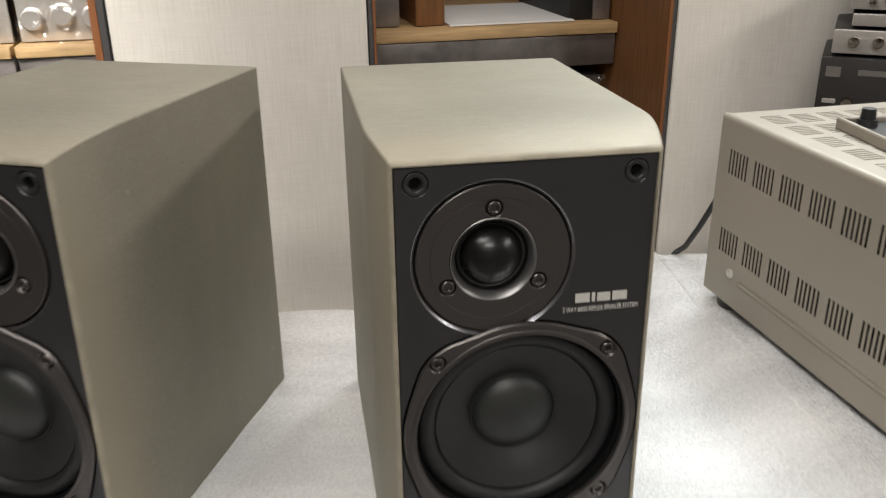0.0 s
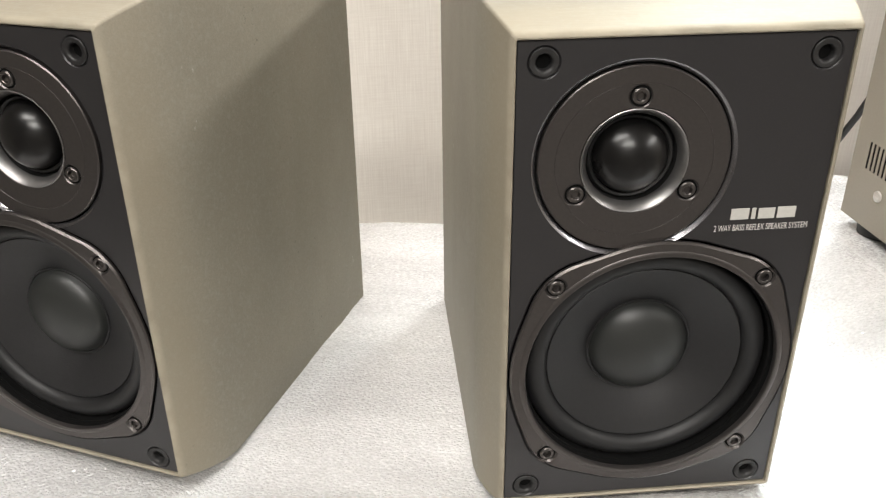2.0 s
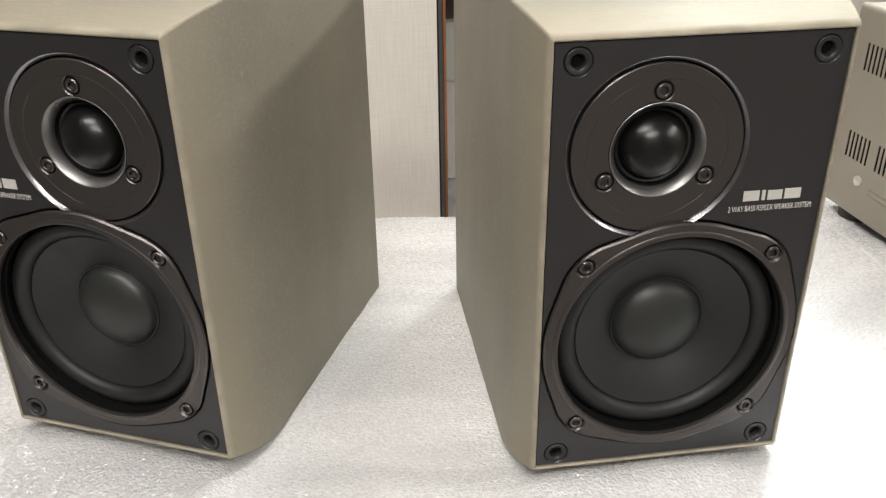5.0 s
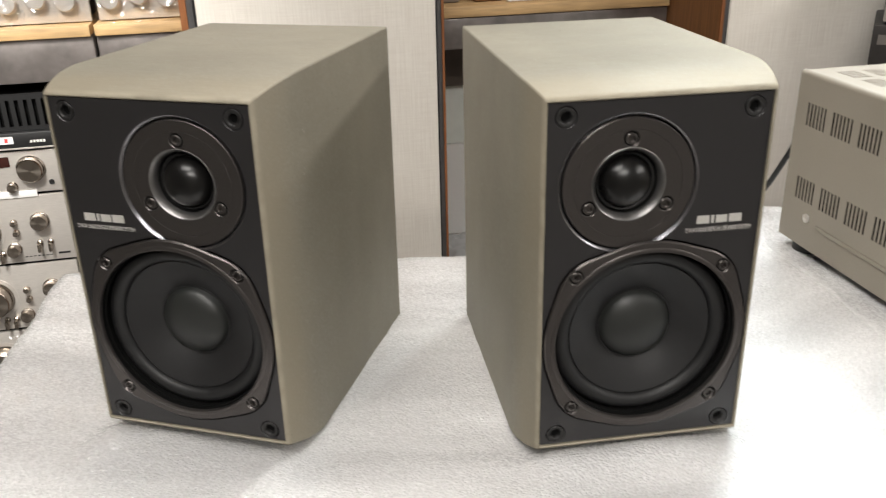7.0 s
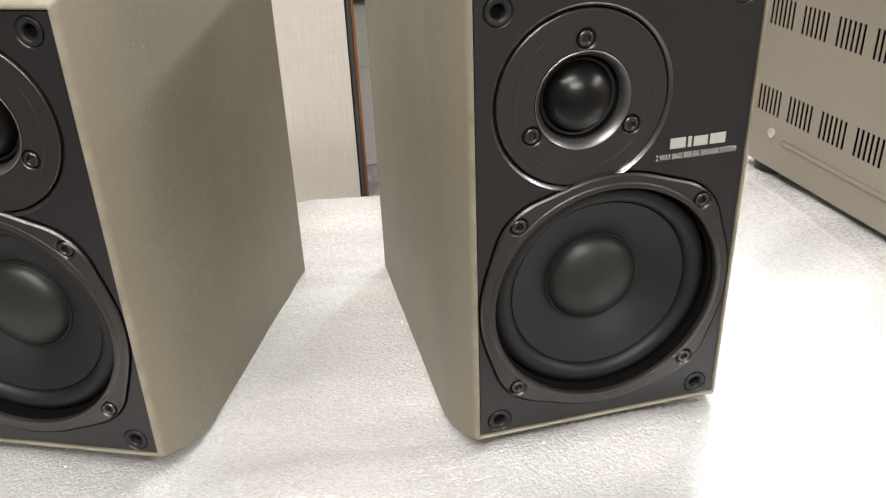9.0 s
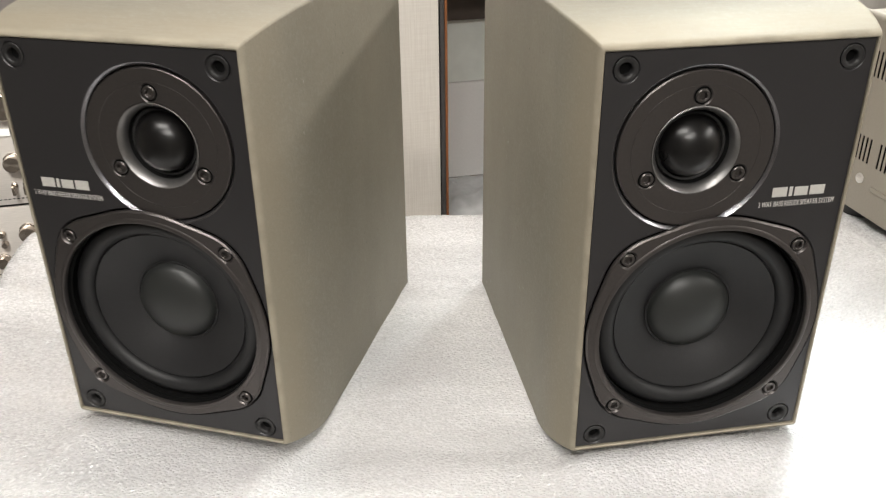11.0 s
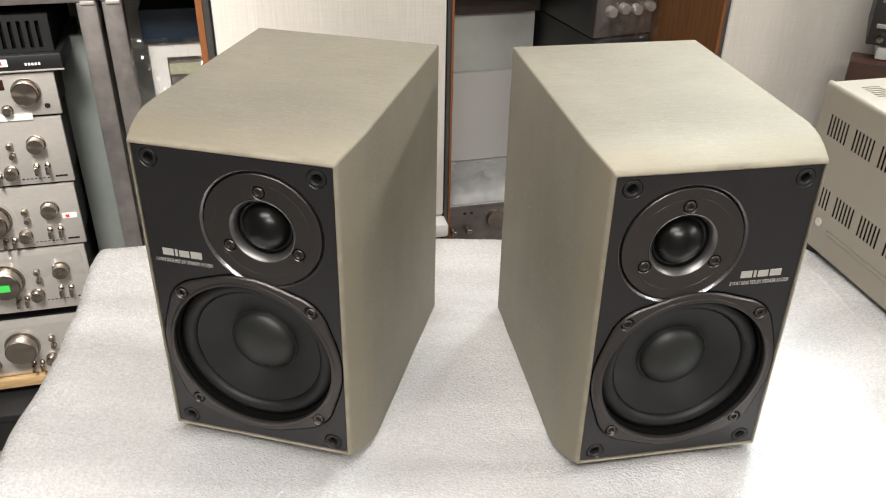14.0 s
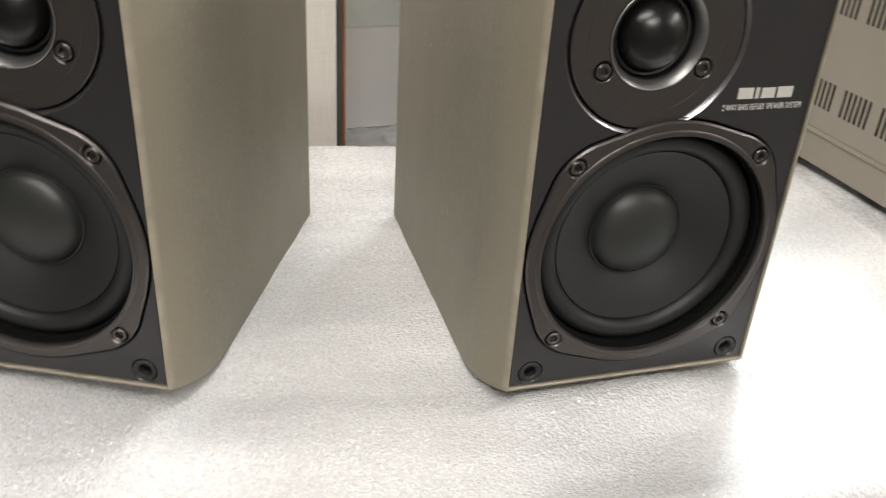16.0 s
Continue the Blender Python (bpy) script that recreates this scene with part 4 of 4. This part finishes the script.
part("carton", boxed(0.0, 0.125, 0.0, 0.2, 0.0, 0.070, bevel=0.002), material("dark_blue_card", (0.004, 0.012, 0.024), 0.6, grain=0.08), blue)

# Added black box stands for the dark cables and clutter under the rack.
low = thing("clutter_box", at_wall(-1.2, 0.30, FLOOR), "black box added for the dark clutter on the floor under the rack's lowest shelf", "box")
part("body", boxed(0.0, 0.56, 0.0, 0.35, 0.0, 0.085, bevel=0.005), BLACK, low)
part("lid", boxed(-0.004, 0.564, -0.004, 0.354, 0.0855, 0.105, bevel=0.006), BLACK, low)

green_strip = thing("terminal_strip", at_wall(-0.975, 0.32, FLOOR + 0.1055, 12), "small dark green terminal strip on the clutter box", "terminal strip")
part("block", boxed(-0.06, 0.0, 0.0, 0.03, 0.0, 0.018, bevel=0.002), material("dark_green_plastic", (0.008, 0.06, 0.035), 0.4, grain=0.05), green_strip)
for k in range(3):
    part("socket", boxed(-0.052 + 0.019 * k, -0.042 + 0.019 * k, -0.0008, 0.0004, 0.005, 0.013), VOID, green_strip, "dark socket", smooth=False)

# right-hand rack contents
unit = thing("stereo_unit", at_wall(0.362, 0.20, 0.676, 9), "black stereo unit with its front in clear plastic", "stereo unit")
part("case", boxed(0.0, 0.132, 0.02, 0.36, 0.0, 0.10, bevel=0.003), material("dark_grey_metal", (0.042, 0.042, 0.043), 0.32, grain=0.1, grain_scale=120, stain=0.15, stain_scale=9), unit)
face = part("faceplate", boxed(0.0, 0.134, 0.012, 0.019, 0.002, 0.098, bevel=0.002), GREY_STEEL, unit, "grey faceplate under plastic")
for k in range(4):
    part("knob", lathe([(0.011, 0.0), (0.010, -0.014), (0.0, -0.0145)], 0.03 + 0.03 * k, 0.055 + 0.004 * (k % 2), 24), SILVER, face, m=pose(0, 0.012, 0))
WRAPPED.append((unit, (-0.003, 0.136, 0.0, 0.102, -0.012, 0.012, 7.0)))
CASE = material("dark_grey_case", (0.038, 0.038, 0.039), 0.32, grain=0.1, grain_scale=120, stain=0.15, stain_scale=9)
crate = thing("black_cabinet", at_wall(0.362, 0.21, FLOOR, 9), "black storage cabinet under the stereo unit", "cabinet")
part("body", boxed(0.0, 0.132, 0.0, 0.36, 0.0, 0.674 - FLOOR, bevel=0.004), CASE, crate)

# One board in two tones: shaded upper part, lit lower part painted whiter.
board = tagged(mesh_object("shaded_board_tone", boxed(0.016, 0.314, 0.435, 0.45, 0.331, 0.80, bevel=0.003), PALE), "upper, shaded tone of the board standing behind the shelf", "board")
board.matrix_world = WALL
board = tagged(mesh_object("lit_board_tone", boxed(0.016, 0.314, 0.42, 0.433, 0.331, 0.548, bevel=0.003), PAPER), "lit lower tone of the same board, painted whiter, behind the stereo unit", "board")
board.matrix_world = WALL


def crumpled(x0, x1, z0, z1, y, deep, seed, step=0.006):
    """A crumpled clear film in the x-z plane."""
    bm = bmesh.new()
    nx, nz = int((x1 - x0) / step) + 1, int((z1 - z0) / step) + 1
    vs = [[bm.verts.new((x0 + (x1 - x0) * i / nx, y + deep * (noise.noise((i * 0.45 + seed, j * 0.3, seed)) + 0.6 * abs(noise.noise((i * 0.9, j * 0.8 + seed, 3.0)))), z0 + (z1 - z0) * j / nz)) for i in range(nx + 1)] for j in range(nz + 1)]
    for j in range(nz):
        for i in range(nx):
            bm.faces.new((vs[j][i], vs[j][i + 1], vs[j + 1][i + 1], vs[j + 1][i]))
    return bm


def wrap_on(parent, *a):
    ob = part("plastic_wrap", crumpled(*a), FILM, parent, "crumpled clear plastic film")
    ob.visible_shadow = False
    return ob


unit = thing("stereo_unit", at_wall(0.02, 0.20, 0.223), "silver stereo unit with knobs, top covered by a grey sheet", "stereo unit")
part("case", boxed(0.0, 0.315, 0.008, 0.38, 0.0, 0.104, bevel=0.003), WHITE, unit)
face = part("faceplate", boxed(-0.002, 0.317, 0.0, 0.007, 0.0, 0.106, bevel=0.002), GREY_STEEL, unit, "grey brushed faceplate")
for s, z, r, d in ((0.011, 0.054, 0.0065, 0.026), (0.050, 0.054, 0.0075, 0.026), (0.084, 0.056, 0.0075, 0.026), (0.150, 0.072, 0.023, 0.012), (0.215, 0.055, 0.010, 0.022)):
    part("knob", lathe([(r, 0.0), (r * 0.95, -d + 0.001), (r * 0.8, -d), (0.0, -d)], s, z, 24), KNOB, face)
for s in (0.012, 0.079, 0.094):
    part("jack", lathe([(0.0035, -0.0006), (0.003, -0.0012), (0.0, -0.0008)], s, 0.090, 16), BLACK, face, "black jack")
sheet = bmesh.new()
heap = [[sheet.verts.new((0.315 * i / 24, 0.012 + 0.19 * j / 12, 0.1062 + 0.034 * min(1.0, 5 * j / 12, 4 * (12 - j) / 12) * min(1.0, 0.35 + i / 9) * (0.85 + 0.4 * noise.noise((i * 0.5, j * 0.6, 8.0))))) for i in range(25)] for j in range(13)]
for j in range(12):
    for i in range(24):
        sheet.faces.new((heap[j][i], heap[j][i + 1], heap[j + 1][i + 1], heap[j + 1][i]))
part("cover_sheet", sheet, material("pale_grey_plastic", (0.42, 0.43, 0.43), 0.28, grain=0.08, grain_scale=40, stain=0.15, stain_scale=20), unit, "crumpled grey plastic sheet")
stand = thing("low_cabinet", at_wall(0.02, 0.21, FLOOR), "grey cabinet under the silver stereo unit", "cabinet")
part("body", boxed(0.0, 0.315, 0.0, 0.38, 0.0, 0.221 - FLOOR, bevel=0.004), GREY_STEEL, stand)

wrap_on(frame_ob, -0.045, 0.118, -0.30, 0.205, -0.02, 0.012, 11.0)
for low, h in WRAPS_LOW[-2:]:
    WRAPPED.append((low, (-0.40, 0.0, h - 0.05, h + 0.008, -0.046, 0.010, h * 50)))
for wrapped, span in WRAPPED:
    wrap_on(wrapped, *span)

# on the right-hand shelf
b = thing("grey_box", at_wall(0.022, 0.24, 0.880), "plain grey box on the shelf", "box")
part("carton", boxed(0.0, 0.075, 0.0, 0.2, 0.0, 0.14, bevel=0.003), GREY_STEEL, b)
b = thing("wooden_box", at_wall(0.125, 0.235, 0.880), "brown wooden box on the shelf", "box")
part("carton", boxed(0.0, 0.055, 0.0, 0.25, 0.0, 0.16, bevel=0.003), WOOD_DARK, b)
b = tagged(mesh_object("paper_sheet", boxed(0.185, 0.425, 0.215, 0.50, 0.8805, 0.8835), PAPER), "white paper sheet lying on the shelf", "paper")
b.matrix_world = WALL
b = thing("black_unit", at_wall(0.42, 0.23, 0.880), "black stereo unit at the end of the shelf", "stereo unit")
part("case", boxed(0.0, 0.08, 0.0, 0.3, 0.0, 0.09, bevel=0.003), BLACK, b)
part("faceplate", boxed(0.045, 0.08, -0.006, -0.001, 0.0, 0.09, bevel=0.002), GREY_STEEL, b)


# ---- things: the stack beside the right-hand panel ----
STACK = pose(0.592, 1.401, 0, 0, 0, -24)


def stack_unit(z0, z1, x0, mat, label, bits, y0=0.0):
    u = thing("stereo_unit", STACK @ pose(x0, y0, z0), label, "stereo unit", "right-hand stereo stack")
    h = z1 - z0
    part("case", boxed(0.0, 0.36, 0.006, 0.25, 0.0, h - 0.002, bevel=0.003), BLACK, u)
    f = part("faceplate", boxed(0.0, 0.36, 0.0, 0.005, 0.001, h - 0.003, bevel=0.002), mat, u)
    for s, z, r in bits:
        part("knob", lathe([(r, 0.0), (r * 0.93, -0.012), (0.0, -0.0125)], s, z * h, 24), KNOB, f)
    return u, f


DARK_FACE = material("dark_grey_face", (0.055, 0.05, 0.048), 0.4, 0.4, grain=0.08, grain_scale=120, stain=0.08, stain_scale=9)
crate = thing("wooden_crate", STACK @ pose(-0.016, -0.02, FLOOR), "reddish brown wooden cabinet under the stereo stack", "cabinet")
part("body", boxed(0.0, 0.40, 0.0, 0.055, 0.0, 0.731 - FLOOR, bevel=0.004), material("red_brown_veneer", (0.05, 0.02, 0.012), 0.55, grain=0.25, grain_scale=10, stretch=(1, 12, 12)), crate)
part("back", boxed(0.05, 0.40, 0.057, 0.28, 0.0, 0.731 - FLOOR), BLACK, crate)
pad = thing("foam_pad", STACK @ pose(0.02, 0.0, 0.732), "white foam pad under the cassette deck", "pad")
part("pad", boxed(0.0, 0.33, 0.0, 0.24, 0.0, 0.0215, bevel=0.003), FOAM, pad)
u, f = stack_unit(0.755, 0.862, 0.0, DARK_FACE, "dark grey cassette deck in a stack", [(0.046, 0.31, 0.0085), (0.02, 0.13, 0.006)])
DIM = material("dim_grey_print", (0.17, 0.155, 0.14), 0.45, grain=0.06)
part("slot", boxed(0.056, 0.122, -0.0012, -0.0002, 0.077, 0.086), DIM, f, "pale display slot", smooth=False)
part("display", boxed(0.009, 0.031, -0.0012, -0.0002, 0.073, 0.089), DIM, f, "grey display window", smooth=False)
tag = part("tag", boxed(0.116, 0.142, -0.0022, -0.0012, 0.083, 0.102), PAPER, f, "white and red paper tag", smooth=False)
part("print", boxed(0.123, 0.137, -0.0030, -0.0023, 0.088, 0.097), RED, tag, "red printed mark", smooth=False)
part("switch", boxed(0.010, 0.030, -0.004, -0.0002, 0.031, 0.038, bevel=0.001), SILVER, f, "small silver switch")
u, f = stack_unit(0.864, 0.905, 0.012, SILVER, "slim silver stereo unit in a stack", [(0.03, 0.5, 0.009), (0.065, 0.5, 0.009), (0.10, 0.4, 0.006), (0.13, 0.4, 0.006)])
u, f = stack_unit(0.907, 0.930, 0.035, SILVER, "slim silver disc player in a stack", [])
part("tray", boxed(0.05, 0.2, -0.0015, -0.0002, 0.006, 0.016), DARK_FACE, f, "dark disc tray", smooth=False)
u, f = stack_unit(0.932, 0.975, 0.03, SILVER, "silver stereo unit at the top of a stack", [(0.03 + 0.022 * k, 0.35, 0.006) for k in range(5)])

# ---- small things on and by the amplifier ----
tray = thing("record_arm_tray", pose(0.296, 0.654, TABLE + 0.1880, 0, 0, -83), "flat black tray with a tan metal rim on the amplifier", "tray")
part("rim", plate(rect(0, 0.17, 0, 0.15), [rect(0.004, 0.166, 0.004, 0.146)], 0.0, 0.008, 0.001), material("tan_metal", (0.30, 0.265, 0.225), 0.4, 0.3, grain=0.05, grain_scale=90), tray, "tan metal rim", Matrix(((1, 0, 0, 0), (0, 0, 1, 0), (0, -1, 0, 0.008), (0, 0, 0, 1))), smooth=False)
part("floor_plate", boxed(0.0035, 0.1665, 0.0035, 0.1465, 0.0, 0.004), BLACK, tray)
post = bmesh.new()
bmesh.ops.create_cone(post, cap_ends=True, segments=24, radius1=0.006, radius2=0.005, depth=0.013, matrix=pose(0.012, 0.017, 0.0105))
bmesh.ops.create_cone(post, cap_ends=True, segments=24, radius1=0.008, radius2=0.007, depth=0.006, matrix=pose(0.012, 0.017, 0.006))
part("post", post, BLACK, tray, "black plastic post")

cord = tagged(mesh_object("power_cord", tube([(0.242, 0.708, 0.890), (0.248, 0.730, 0.886), (0.252, 0.752, 0.868), (0.250, 0.772, 0.838), (0.243, 0.790, 0.805), (0.236, 0.806, 0.778), (0.231, 0.820, 0.766), (0.229, 0.840, 0.745), (0.230, 0.848, 0.6), (0.235, 0.85, 0.3), (0.24, 0.86, FLOOR)], 0.0028), CABLE), "black power cord hanging behind the amplifier", "cable")
